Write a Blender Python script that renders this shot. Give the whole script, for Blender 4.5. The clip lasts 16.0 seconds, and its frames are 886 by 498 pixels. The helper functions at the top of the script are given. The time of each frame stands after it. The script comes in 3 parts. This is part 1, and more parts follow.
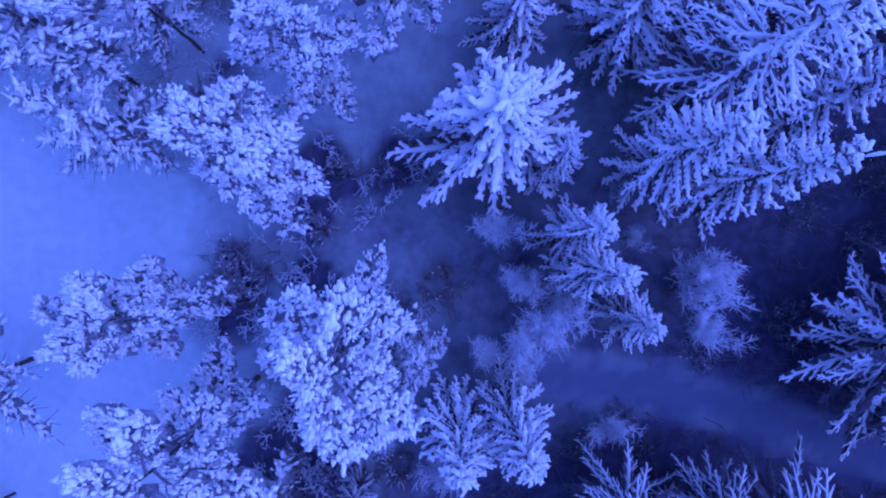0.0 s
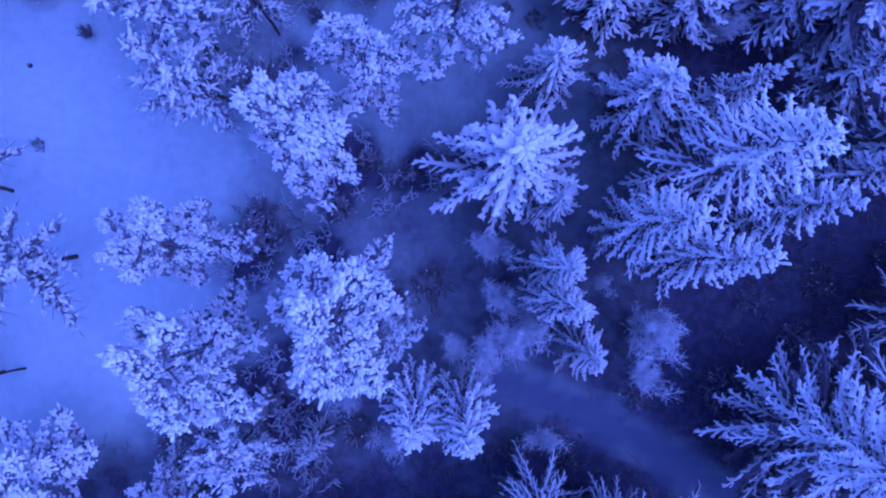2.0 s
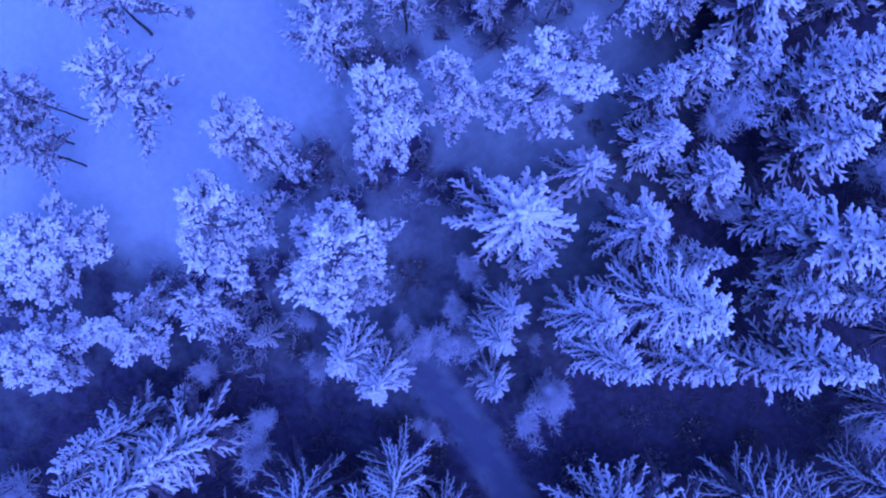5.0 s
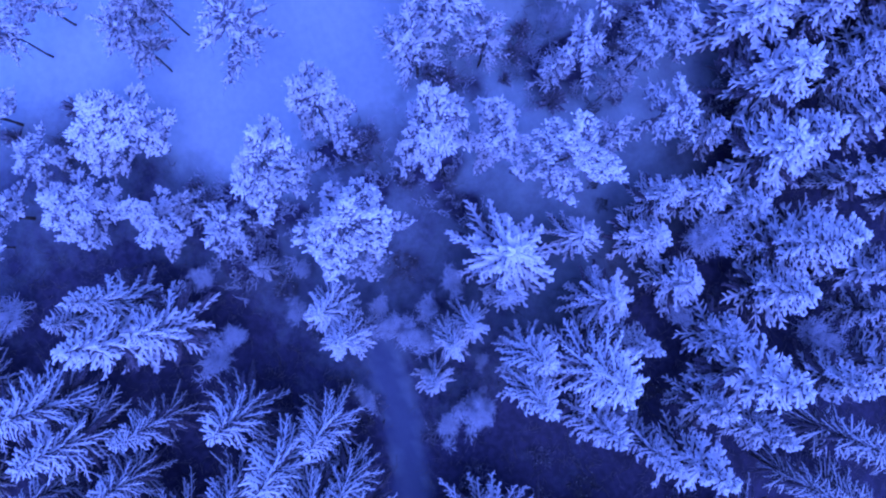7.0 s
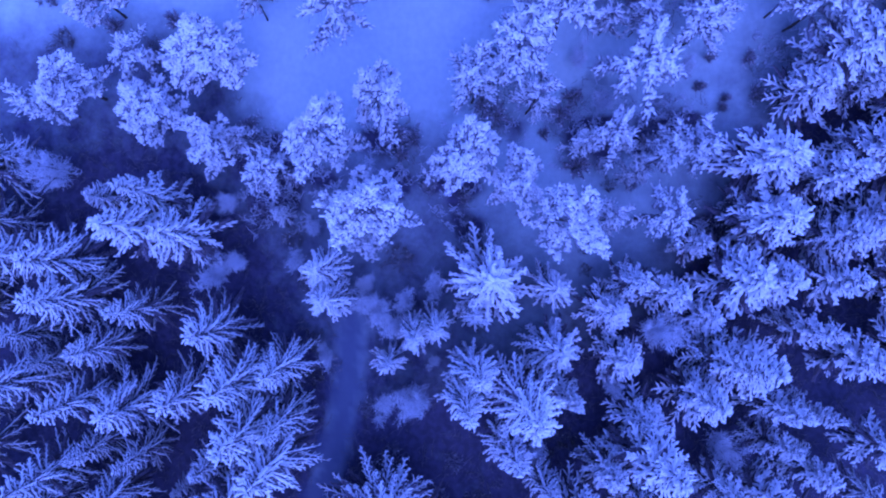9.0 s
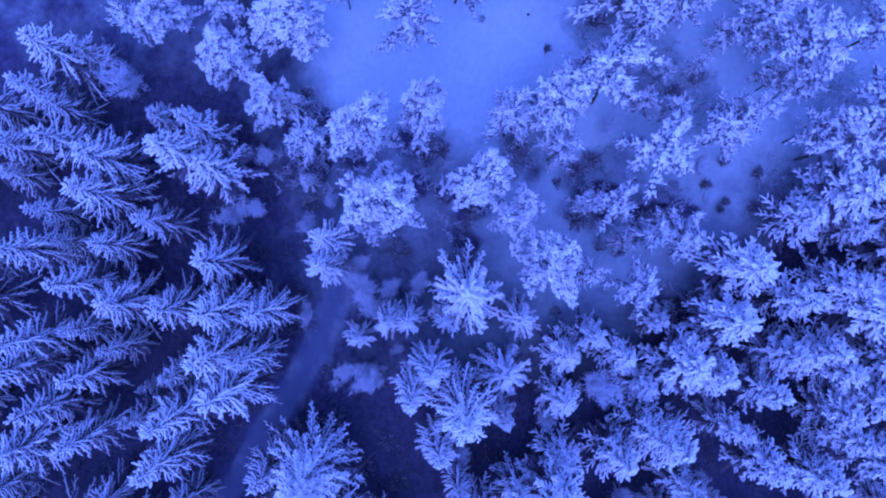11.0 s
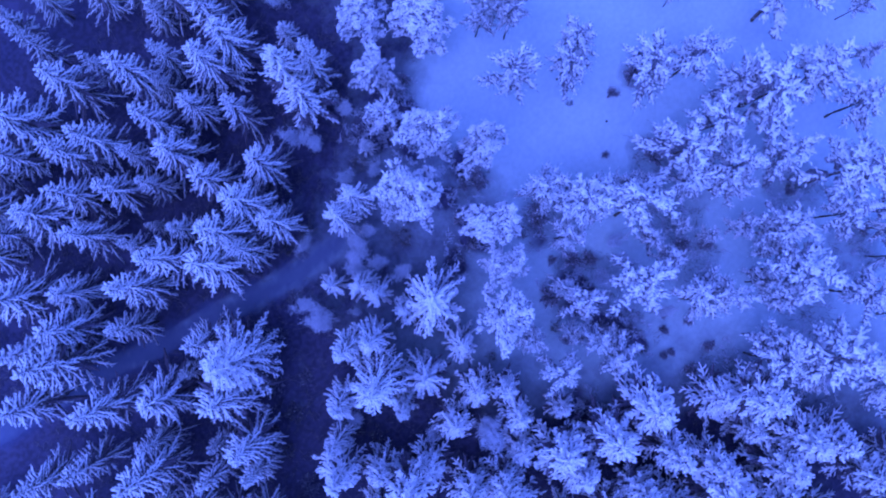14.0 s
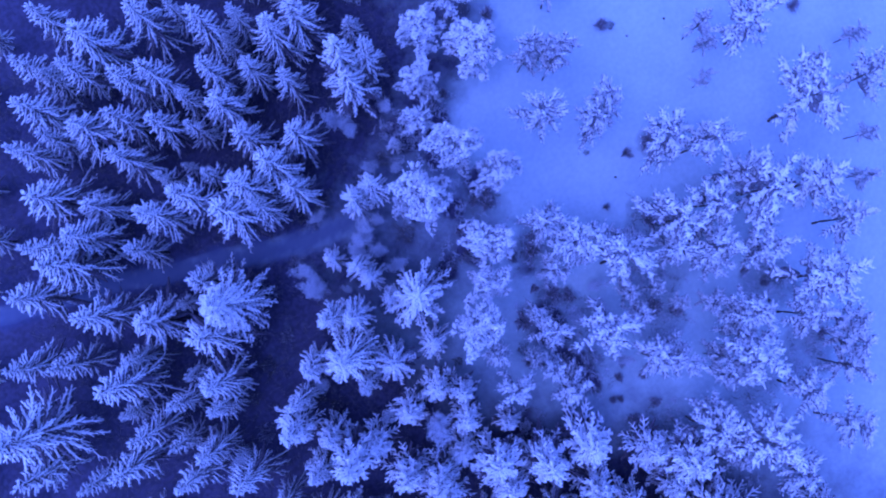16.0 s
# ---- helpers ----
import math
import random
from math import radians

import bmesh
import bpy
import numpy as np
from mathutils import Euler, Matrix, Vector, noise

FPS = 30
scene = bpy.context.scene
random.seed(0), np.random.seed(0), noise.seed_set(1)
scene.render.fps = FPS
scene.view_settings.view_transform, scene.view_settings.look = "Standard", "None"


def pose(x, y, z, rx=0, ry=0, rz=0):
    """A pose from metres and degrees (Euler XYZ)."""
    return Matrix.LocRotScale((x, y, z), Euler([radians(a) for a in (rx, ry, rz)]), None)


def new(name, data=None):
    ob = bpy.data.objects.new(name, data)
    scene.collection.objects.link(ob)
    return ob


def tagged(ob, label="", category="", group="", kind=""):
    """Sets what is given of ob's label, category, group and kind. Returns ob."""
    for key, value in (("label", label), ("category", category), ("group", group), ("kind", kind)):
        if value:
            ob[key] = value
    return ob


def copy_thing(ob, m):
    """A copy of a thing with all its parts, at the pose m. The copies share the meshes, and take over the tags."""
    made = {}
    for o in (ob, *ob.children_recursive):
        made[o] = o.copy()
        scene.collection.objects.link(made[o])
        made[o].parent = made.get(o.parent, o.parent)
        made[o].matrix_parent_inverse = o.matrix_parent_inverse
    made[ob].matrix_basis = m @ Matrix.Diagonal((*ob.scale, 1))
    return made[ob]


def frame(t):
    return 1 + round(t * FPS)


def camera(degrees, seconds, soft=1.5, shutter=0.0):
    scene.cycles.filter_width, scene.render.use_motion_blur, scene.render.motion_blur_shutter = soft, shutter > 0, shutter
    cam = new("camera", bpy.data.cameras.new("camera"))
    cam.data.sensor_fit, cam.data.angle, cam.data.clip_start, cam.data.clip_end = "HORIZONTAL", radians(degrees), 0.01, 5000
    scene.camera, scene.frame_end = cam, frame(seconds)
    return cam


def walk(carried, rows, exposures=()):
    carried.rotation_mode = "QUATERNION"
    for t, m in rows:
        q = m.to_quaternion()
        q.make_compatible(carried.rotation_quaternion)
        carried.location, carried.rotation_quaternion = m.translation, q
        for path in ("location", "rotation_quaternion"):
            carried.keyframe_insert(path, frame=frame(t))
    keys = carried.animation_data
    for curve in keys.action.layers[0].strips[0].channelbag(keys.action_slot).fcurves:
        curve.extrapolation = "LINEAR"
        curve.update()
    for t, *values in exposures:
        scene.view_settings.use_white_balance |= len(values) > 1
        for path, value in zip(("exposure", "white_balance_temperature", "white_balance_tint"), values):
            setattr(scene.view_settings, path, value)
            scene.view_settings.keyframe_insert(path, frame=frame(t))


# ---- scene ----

cam = camera(65.5, 16.0, soft=2.0)
# seconds, place in metres, turn in degrees
PATH = [
    (0.0, -0.000, -0.000, 28.500, -0.033, -0.099, 0.000),
    (0.5, -0.021, 0.019, 29.487, 0.009, -0.104, 2.455),
    (1.0, -0.018, 0.031, 30.507, 0.046, -0.151, 5.742),
    (1.5, -0.016, 0.040, 31.530, 0.090, -0.202, 9.591),
    (2.0, -0.005, 0.046, 32.633, 0.142, -0.268, 14.084),
    (2.5, 0.018, 0.043, 33.712, 0.198, -0.341, 18.647),
    (3.0, 0.054, 0.018, 34.833, 0.251, -0.418, 23.425),
    (3.5, 0.086, -0.024, 35.903, 0.310, -0.473, 28.241),
    (4.0, 0.116, -0.062, 37.011, 0.418, -0.533, 33.427),
    (6.5, 0.679, -0.564, 43.416, 1.655, -1.490, 60.182),
    (7.0, 0.682, -0.498, 44.677, 1.582, -1.593, 65.633),
    (7.5, 0.667, -0.407, 45.926, 1.508, -1.674, 70.687),
    (8.0, 0.642, -0.298, 47.199, 1.414, -1.727, 76.150),
    (8.5, 0.611, -0.168, 48.455, 1.316, -1.772, 81.655),
    (11.0, 0.308, 0.883, 54.802, 0.984, -1.322, 104.458),
    (11.5, 0.266, 1.098, 56.103, 1.005, -1.289, 109.632),
    (12.0, 0.222, 1.303, 57.411, 1.078, -1.243, 115.522),
    (12.5, 0.178, 1.509, 58.644, 1.193, -1.222, 121.087),
    (13.0, 0.161, 1.723, 59.896, 1.300, -1.212, 126.512),
    (13.5, 0.156, 1.926, 61.115, 1.454, -1.170, 131.044),
    (14.0, 0.156, 2.132, 62.313, 1.604, -1.152, 135.762),
    (14.5, 0.150, 2.340, 63.500, 1.768, -1.181, 139.654),
    (15.0, 0.175, 2.546, 64.807, 1.860, -1.143, 142.870),
    (15.5, 0.169, 2.753, 66.151, 1.996, -1.197, 146.334),
    (16.0, 0.146, 2.966, 67.540, 2.148, -1.310, 150.252),
]
walk(cam, [(t, pose(x, y, z, rx, ry, rz)) for t, x, y, z, rx, ry, rz in PATH], exposures=((0, -0.04), (4, 0.02), (7, 0.15), (11.5, 0.12), (14, 0.08), (16, 0.06)))

# ---- light: blue dusk under an even sky ----
world = bpy.data.worlds.new("dusk")
scene.world = world
world.use_nodes = True
nt = world.node_tree
nt.nodes.clear()
sky = nt.nodes.new("ShaderNodeTexSky")
sky.sky_type = "NISHITA"
sky.sun_disc = False
sky.sun_elevation = radians(62)
sky.sun_rotation = radians(90)
bg = nt.nodes.new("ShaderNodeBackground")
bg.inputs["Strength"].default_value = 0.60
out = nt.nodes.new("ShaderNodeOutputWorld")
dusk = nt.nodes.new("ShaderNodeMix")
dusk.data_type, dusk.blend_type = "RGBA", "MULTIPLY"
dusk.inputs[0].default_value = 1.0
dusk.inputs[7].default_value = (0.205, 0.300, 1.02, 1)
nt.links.new(sky.outputs[0], dusk.inputs[6])
nt.links.new(dusk.outputs[2], bg.inputs[0])
nt.links.new(bg.outputs[0], out.inputs[0])
sun = new("sun", bpy.data.lights.new("sun", "SUN"))
sun.data.energy = 1.64
sun.data.angle = radians(60)
sun.data.color = (0.109, 0.183, 1.0)
sun.matrix_basis = pose(0, 0, 90, 0, 28, 0)


# ---- materials ----
def material(name, rough=0.8):
    m = bpy.data.materials.new(name)
    m.use_nodes = True
    n = m.node_tree.nodes
    return m, n, m.node_tree.links, n["Principled BSDF"]


def mottled(name, dark, light, scale, rough, bump=0.3, fine=6.0, grain=0.02):
    """A surface that varies at two scales in colour, with fine relief."""
    m, n, l, b = material(name)
    co = n.new("ShaderNodeTexCoord")
    big, small = n.new("ShaderNodeTexNoise"), n.new("ShaderNodeTexNoise")
    big.inputs["Scale"].default_value, small.inputs["Scale"].default_value = scale, scale * fine
    big.inputs["Detail"].default_value, small.inputs["Detail"].default_value = 4, 3
    l.new(co.outputs["Object"], big.inputs["Vector"])
    l.new(co.outputs["Object"], small.inputs["Vector"])
    mix = n.new("ShaderNodeMath")
    mix.operation = "MULTIPLY_ADD"
    mix.inputs[1].default_value = 0.5
    half = n.new("ShaderNodeMath")
    half.operation = "MULTIPLY"
    half.inputs[1].default_value = 0.5
    l.new(small.outputs[0], half.inputs[0])
    l.new(big.outputs[0], mix.inputs[0])
    l.new(half.outputs[0], mix.inputs[2])
    ramp = n.new("ShaderNodeValToRGB")
    ramp.color_ramp.elements[0].position, ramp.color_ramp.elements[1].position = 0.35, 0.65
    ramp.color_ramp.elements[0].color, ramp.color_ramp.elements[1].color = (*dark, 1), (*light, 1)
    l.new(mix.outputs[0], ramp.inputs[0])
    l.new(ramp.outputs[0], b.inputs["Base Color"])
    bp = n.new("ShaderNodeBump")
    bp.inputs["Strength"].default_value, bp.inputs["Distance"].default_value = bump, grain
    l.new(small.outputs[0], bp.inputs["Height"])
    l.new(bp.outputs[0], b.inputs["Normal"])
    b.inputs["Roughness"].default_value = rough
    return m


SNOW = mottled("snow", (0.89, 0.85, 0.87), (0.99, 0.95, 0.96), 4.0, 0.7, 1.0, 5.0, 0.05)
FROST = mottled("frosted_twig", (0.40, 0.40, 0.46), (0.72, 0.72, 0.78), 2.0, 0.8)
NEEDLES = mottled("needles", (0.050, 0.036, 0.048), (0.27, 0.215, 0.28), 6.0, 0.8)
RIMED = mottled("rimed_needles", (0.10, 0.088, 0.115), (0.40, 0.37, 0.44), 6.0, 0.8)
RIMED_DARK = mottled("dark_evergreen", (0.10, 0.085, 0.11), (0.52, 0.47, 0.56), 7.0, 0.85)
BARK = mottled("bark", (0.03, 0.025, 0.022), (0.10, 0.08, 0.07), 3.0, 0.9)
PINE_BARK = mottled("pine_bark", (0.05, 0.035, 0.03), (0.14, 0.09, 0.07), 3.0, 0.9)
TWIG = mottled("dark_twig", (0.07, 0.058, 0.065), (0.24, 0.21, 0.23), 3.0, 0.9)


def floor_material():
    """Snow on the ground, darkened in patches by needle litter and painted tree shade, and along the packed track."""
    # greyer than the tree snow: the ground's dimmer light is put into this colour
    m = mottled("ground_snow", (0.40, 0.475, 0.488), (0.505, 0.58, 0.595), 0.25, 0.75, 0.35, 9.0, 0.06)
    n, l = m.node_tree.nodes, m.node_tree.links
    b = n["Principled BSDF"]
    snow = b.inputs["Base Color"].links[0].from_socket
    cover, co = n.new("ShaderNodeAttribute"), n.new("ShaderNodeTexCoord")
    cover.attribute_name = "litter_shade"
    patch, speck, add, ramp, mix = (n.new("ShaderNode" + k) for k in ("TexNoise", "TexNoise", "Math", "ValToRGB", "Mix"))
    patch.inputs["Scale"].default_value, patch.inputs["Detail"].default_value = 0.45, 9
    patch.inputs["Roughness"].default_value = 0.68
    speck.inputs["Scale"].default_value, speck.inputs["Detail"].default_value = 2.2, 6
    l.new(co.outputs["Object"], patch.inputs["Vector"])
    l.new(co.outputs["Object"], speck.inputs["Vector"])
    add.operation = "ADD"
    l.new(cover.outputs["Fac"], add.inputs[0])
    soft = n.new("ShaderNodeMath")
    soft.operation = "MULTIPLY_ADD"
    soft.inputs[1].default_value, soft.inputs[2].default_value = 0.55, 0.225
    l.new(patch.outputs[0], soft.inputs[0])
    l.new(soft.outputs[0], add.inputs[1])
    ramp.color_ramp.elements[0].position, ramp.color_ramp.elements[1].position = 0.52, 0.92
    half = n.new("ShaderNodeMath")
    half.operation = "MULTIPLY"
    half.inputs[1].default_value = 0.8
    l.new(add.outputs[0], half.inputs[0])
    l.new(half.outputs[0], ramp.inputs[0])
    # bluish dark of the floor: needle litter with the stand's shade mixed in
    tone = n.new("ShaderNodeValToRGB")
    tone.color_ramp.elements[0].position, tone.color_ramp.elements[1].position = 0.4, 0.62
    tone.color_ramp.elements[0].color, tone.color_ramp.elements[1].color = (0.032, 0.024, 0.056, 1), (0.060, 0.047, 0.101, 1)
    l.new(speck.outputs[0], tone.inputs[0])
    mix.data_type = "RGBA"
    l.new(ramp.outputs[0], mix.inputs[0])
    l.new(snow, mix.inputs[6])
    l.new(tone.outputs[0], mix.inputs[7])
    lane_shade, lane = n.new("ShaderNodeAttribute"), n.new("ShaderNodeMix")
    lane_shade.attribute_name = "packed_shade"
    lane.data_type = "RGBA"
    # dark blue for the tree shade over the trodden track, painted in
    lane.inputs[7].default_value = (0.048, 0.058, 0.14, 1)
    l.new(lane_shade.outputs["Fac"], lane.inputs[0])
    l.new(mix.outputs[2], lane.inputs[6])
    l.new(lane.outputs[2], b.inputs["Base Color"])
    return m


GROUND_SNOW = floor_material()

# ---- mesh helpers ----


class Build:
    """Gathers vertices and faces of one mesh."""

    def __init__(self):
        self.v, self.f, self.n = [], [], 0

    def tube(self, pts, rad, sides=4, squash=1.0, rng=None, rough=0.0):
        pts = np.asarray(pts, float)
        rad = np.asarray(rad, float)
        k = len(pts)
        d = np.gradient(pts, axis=0)
        d /= np.linalg.norm(d, axis=1)[:, None] + 1e-9
        side = np.cross(d, (0, 0, 1.0))
        weak = np.linalg.norm(side, axis=1) < 0.05
        side[weak] = (1, 0, 0)
        side /= np.linalg.norm(side, axis=1)[:, None]
        up = np.cross(side, d)
        a = np.arange(sides) * 2 * np.pi / sides + 0.4
        r = rad[:, None] * np.ones(sides)
        if rough:
            r = r * (1 + rough * rng.uniform(-1, 1, r.shape))
        ring = pts[:, None] + side[:, None] * (np.cos(a) * r)[..., None] + up[:, None] * (np.sin(a) * r * squash)[..., None]
        base = self.n
        self.v.append(ring.reshape(-1, 3))
        self.v.append(np.array([pts[0] - d[0] * rad[0] * 0.6, pts[-1] + d[-1] * rad[-1] * 0.6]))
        for i in range(k - 1):
            for j in range(sides):
                p, q = base + i * sides + j, base + i * sides + (j + 1) % sides
                self.f.append((p, q, q + sides, p + sides))
        s, e = base + k * sides, base + k * sides + 1
        last = base + (k - 1) * sides
        for j in range(sides):
            self.f.append((e, last + j, last + (j + 1) % sides))
        self.n += k * sides + 2

    def lump(self, at, along, size, ico, rng, rough=0.2):
        """A knob of snow or needles at a place, longest along a direction; size: half lengths along, across, up."""
        v, f = ico
        x = np.asarray(along, float)
        x = x / (np.linalg.norm(x) + 1e-9)
        y = np.cross((0, 0, 1.0), x)
        y = y / (np.linalg.norm(y) + 1e-6)
        z = np.cross(x, y)
        w = v * (1 + rough * rng.uniform(-1, 1, (len(v), 1)))
        p = np.asarray(at) + w[:, :1] * x * size[0] + w[:, 1:2] * y * size[1] + w[:, 2:] * z * size[2]
        self.v.append(p)
        self.f.extend((f + self.n).tolist())
        self.n += len(v)

    def mesh(self, name, mat, smooth=True):
        me = bpy.data.meshes.new(name)
        if self.v:
            me.from_pydata(np.concatenate(self.v).tolist(), [], [tuple(x) for x in self.f])
        me.materials.append(mat)
        if smooth:
            me.polygons.foreach_set("use_smooth", [True] * len(me.polygons))
        me.update()
        return me


def ico_template(sub):
    bm = bmesh.new()
    bmesh.ops.create_icosphere(bm, subdivisions=sub, radius=1)
    v = np.array([x.co[:] for x in bm.verts])
    f = np.array([[x.index for x in p.verts] for p in bm.faces])
    bm.free()
    return v, f


ICO1, ICO2 = ico_template(1), ico_template(2)
OCTA = (np.array([(1, 0, 0), (-1, 0, 0), (0, 1, 0), (0, -1, 0), (0, 0, 1), (0, 0, -1)], float),
        np.array([(0, 2, 4), (2, 1, 4), (1, 3, 4), (3, 0, 4), (2, 0, 5), (1, 2, 5), (3, 1, 5), (0, 3, 5)]))


def part(name, build, mat, parent, label=""):
    ob = new(name, build.mesh(name, mat))
    ob.parent = parent
    return tagged(ob, label)


def away(a, drop=0.0):
    return np.array([math.cos(a), math.sin(a), drop])


# ---- tree kinds: each builds one pattern tree, later copied ----
def bough(snow, under, p, half, w, g, n, hang=0.25, fork=(0.45, 0.85), fine=False, pads=False):
    """A snow-laden spruce bough: a rib and forward-pointing side twigs that all taper to points; needles under it."""
    k = len(p)
    s = np.linspace(0, 1, k)
    leaf = np.interp(s, (0, 0.2, 0.45, 0.8, 1), (0.3, 0.8, 1.0, 0.6, 0.12))
    under.tube(p - (0, 0, w * 0.9 + half * 0.1), half * 0.62 * leaf + w * 0.3, 3, 0.3, g, 0.25)
    snow.tube(p, w * np.interp(s, (0, 0.2, 0.65, 1), (0.4, 0.85, 1.0, 0.42)) * g.uniform(0.8, 1.25, k), 4 if fine else 3, 0.75, g, 0.25)
    run = p[-1] - p[0]
    a = math.atan2(run[1], run[0])
    frond = fine and pads
    n = int(n * 1.8) if frond else n
    for i in range(n):
        e = 0.10 + 0.88 * (i + g.uniform(0, 0.9)) / n
        o = np.array([np.interp(e, s, p[:, c]) for c in range(3)])
        t = a + (1 if i % 2 else -1) * g.uniform(*fork)
        l = half * np.interp(e, (0, 0.2, 0.45, 0.8, 1), (0.55, 0.9, 1.1, 0.8, 0.4)) * g.uniform(0.6, 1.3)
        way = away(t, -hang * g.uniform(0.3, 1.5)) * l
        ww = w * g.uniform(0.65, 1.05) * (0.8 if frond else 1)
        if fine:
            side = away(t + g.normal(0, 0.35), -0.35) * l * g.uniform(0.8, 1.25)
            under.tube(np.array([o - (0, 0, w * 0.5), o + side - (0, 0, w * 0.7)]), (0.030, 0.008), 3)
        if pads:
            way = away(t, g.uniform(-0.35, 0.25) if fine else g.uniform(-0.25, 0.45)) * l * (0.8 if fine else 1.15)
            mid = o + way * 0.55 + (0, 0, 0.06 * l)
            snow.tube(np.array([o, mid, o + way]), ww * np.array([0.6, 0.9 if fine else 1.1, 0.35]), 4 if fine else 3, 0.65, g, 0.3)
            if fine:
                k = w * g.uniform(0.5, 0.8)
                snow.lump(o + way * g.uniform(0.5, 0.95) + g.normal(0, 0.2 * w, 3), way, (k * 1.3, k, k * 0.8), OCTA, g, 0.35)
        elif fine:
            mid = o + way * 0.5 + (0, 0, 0.06 * l) + g.normal(0, 0.03 * l, 3)
            snow.tube(np.array([o, mid, o + way]), ww * np.array([0.7, 0.65, 0.35]), 3, 0.8, g, 0.35)
            knob = ww * g.uniform(0.5, 0.9)
            snow.lump(o + way * g.uniform(0.4, 0.9) + g.normal(0, 0.25 * ww, 3), way, (knob * 1.6, knob * 1.05, knob * 0.8), OCTA, g, 0.35)
            for f in (0.35, 0.75):
                b = o + way * (f + g.uniform(-0.15, 0.15))
                snow.tube(np.array([b, b + away(t + g.choice((-1, 1)) * g.uniform(0.5, 1.1), g.uniform(-0.4, 0.3)) * g.uniform(0.07, 0.14)]), ww * np.array([0.6, 0.35]), 3, 0.8, g, 0.3)
            if i % 3 == 0:
                snow.lump(o + g.normal(0, 0.02, 3) + (0, 0, 0.3 * w), run, (w * 1.6, w * 1.05, w * 0.7), OCTA, g, 0.35)
        else:
            snow.tube(np.array([o, o + way]), ww * np.array([0.95, 0.32]), 3, 0.8, g, 0.25)


def spruce_pattern(seed, h, r, gap, per, twigs, thick, droop, broad, low=0.24, ragged=0.25, fine=False, split=False, pads=False):
    """A snow-laden spruce: whorls of drooping boughs, snow lying along each bough and its side twigs."""
    g = np.random.default_rng(seed)
    tree = new("spruce_tree")
    trunk, crown, snow = Build(), Build(), Build()
    zs = np.linspace(0, h * 0.97, 9)
    bend = np.cumsum(g.normal(0, 0.03, (9, 2)), axis=0)
    trunk.tube(np.c_[bend, zs - 0.15], np.linspace(0.011 * h + 0.03, 0.02, 9), 7)
    s = np.linspace(0, 1, 6 if fine else 4)
    z = h * low
    while z < h * 0.985:
        u = z / h
        reach = r * min(1.05, (1 - u) ** 0.8 * 1.25) + 0.12
        n = max(4, int(round(per * (0.55 + 0.45 * (1 - u)))))
        a0 = g.uniform(0, 6.28)
        for i in range(n):
            if split:
                crown, snow = Build(), Build()
            a = a0 + i * 6.283 / n + g.normal(0, 0.2)
            L = reach * g.uniform(1 - ragged, 1 + ragged * 0.5)
            rise = L * (0.20 * s - droop * s * s + 0.20 * s ** 3) + u ** 2 * L * 0.7 * s
            bow = g.normal(0, 0.10) * L
            p = away(a) * (s * L)[:, None] + away(a + 1.5708) * (bow * s * s)[:, None]
            p[:, 2] += z + rise + g.uniform(-0.5, 0.5) * gap
            w = thick * (0.7 + 0.3 * min(1, L / 1.6)) * (0.75 + 0.35 * u) * g.uniform(0.75, 1.25)
            half = broad * L * g.uniform(0.75, 1.25) + 0.10
            m = max(3, int(twigs * min(1, 0.3 + L / r)))
            bare = not split and u < 0.55 and g.random() < 0.3
            bough(crown if bare else snow, crown, p, half, w * (0.6 if bare else 1), g, m, 0.15 + 0.5 * (1 - u), fine=fine, pads=pads)
            if split:
                part("snow", snow, SNOW, part("bough", crown, NEEDLES, tree), "snow lying along the bough")
        z += gap * (0.8 + 0.4 * g.random()) * (0.45 + 0.75 * (1 - u))
    part("trunk", trunk, BARK, tree)
    top = Build() if split else snow
    top.lump((bend[-1][0], bend[-1][1], h), (0, 0.2, 1), (0.28, 0.08, 0.08), ICO1, g)
    if split:
        part("snow_tip", top, SNOW, tree, "snow on the leading shoot")
    else:
        tagged(part("crown", crown, NEEDLES, tree, "dark needled boughs"), kind="stuff")
        tagged(part("snow_cover", snow, SNOW, tree, "white snow lying along the boughs"), kind="stuff")
    return tree


def snowy_spray(snow, under, p, half, w, g, n):
    """A pine limb's foliage: uneven fingers of lumpy snow fanning out along it, dark needles below."""
    s = np.linspace(0, 1, len(p))
    run = p[-1] - p[0]
    a = math.atan2(run[1], run[0])
    under.tube(p - (0, 0, w + half * 0.15), half * 0.55 * np.interp(s, (0, 0.4, 1), (0.4, 1.0, 0.25)), 3, 0.35, g, 0.3)
    for i in range(n):
        e = 1.0 if i == 0 else 0.12 + 0.85 * (i + g.uniform(-0.5, 0.5)) / n
        o = np.array([np.interp(e, s, p[:, c]) for c in range(3)])
        t = a + (g.normal(0, 0.25) if i == 0 else (1 if i % 2 else -1) * g.uniform(0.15, 1.25))
        way = away(t, g.uniform(-0.55, 0.5)) * half * g.uniform(0.5, 1.3)
        under.tube(np.array([o - (0, 0, w), o + away(t + g.normal(0, 0.4), -0.4) * half * g.uniform(0.6, 1.2)]), (0.035, 0.012), 3)
        k = w * g.uniform(0.7, 1.15)
        for f in (0.22, 0.75):
            c = o + way * (f + g.uniform(-0.1, 0.1)) + g.normal(0, 0.3 * k, 3)
            b = k * (1.15 - 0.6 * f) * g.uniform(0.75, 1.25)
            snow.lump(c, way + g.normal(0, 0.15, 3), (b * g.uniform(2.0, 3.0), b * 1.1, b * 0.8), OCTA, g, 0.4)


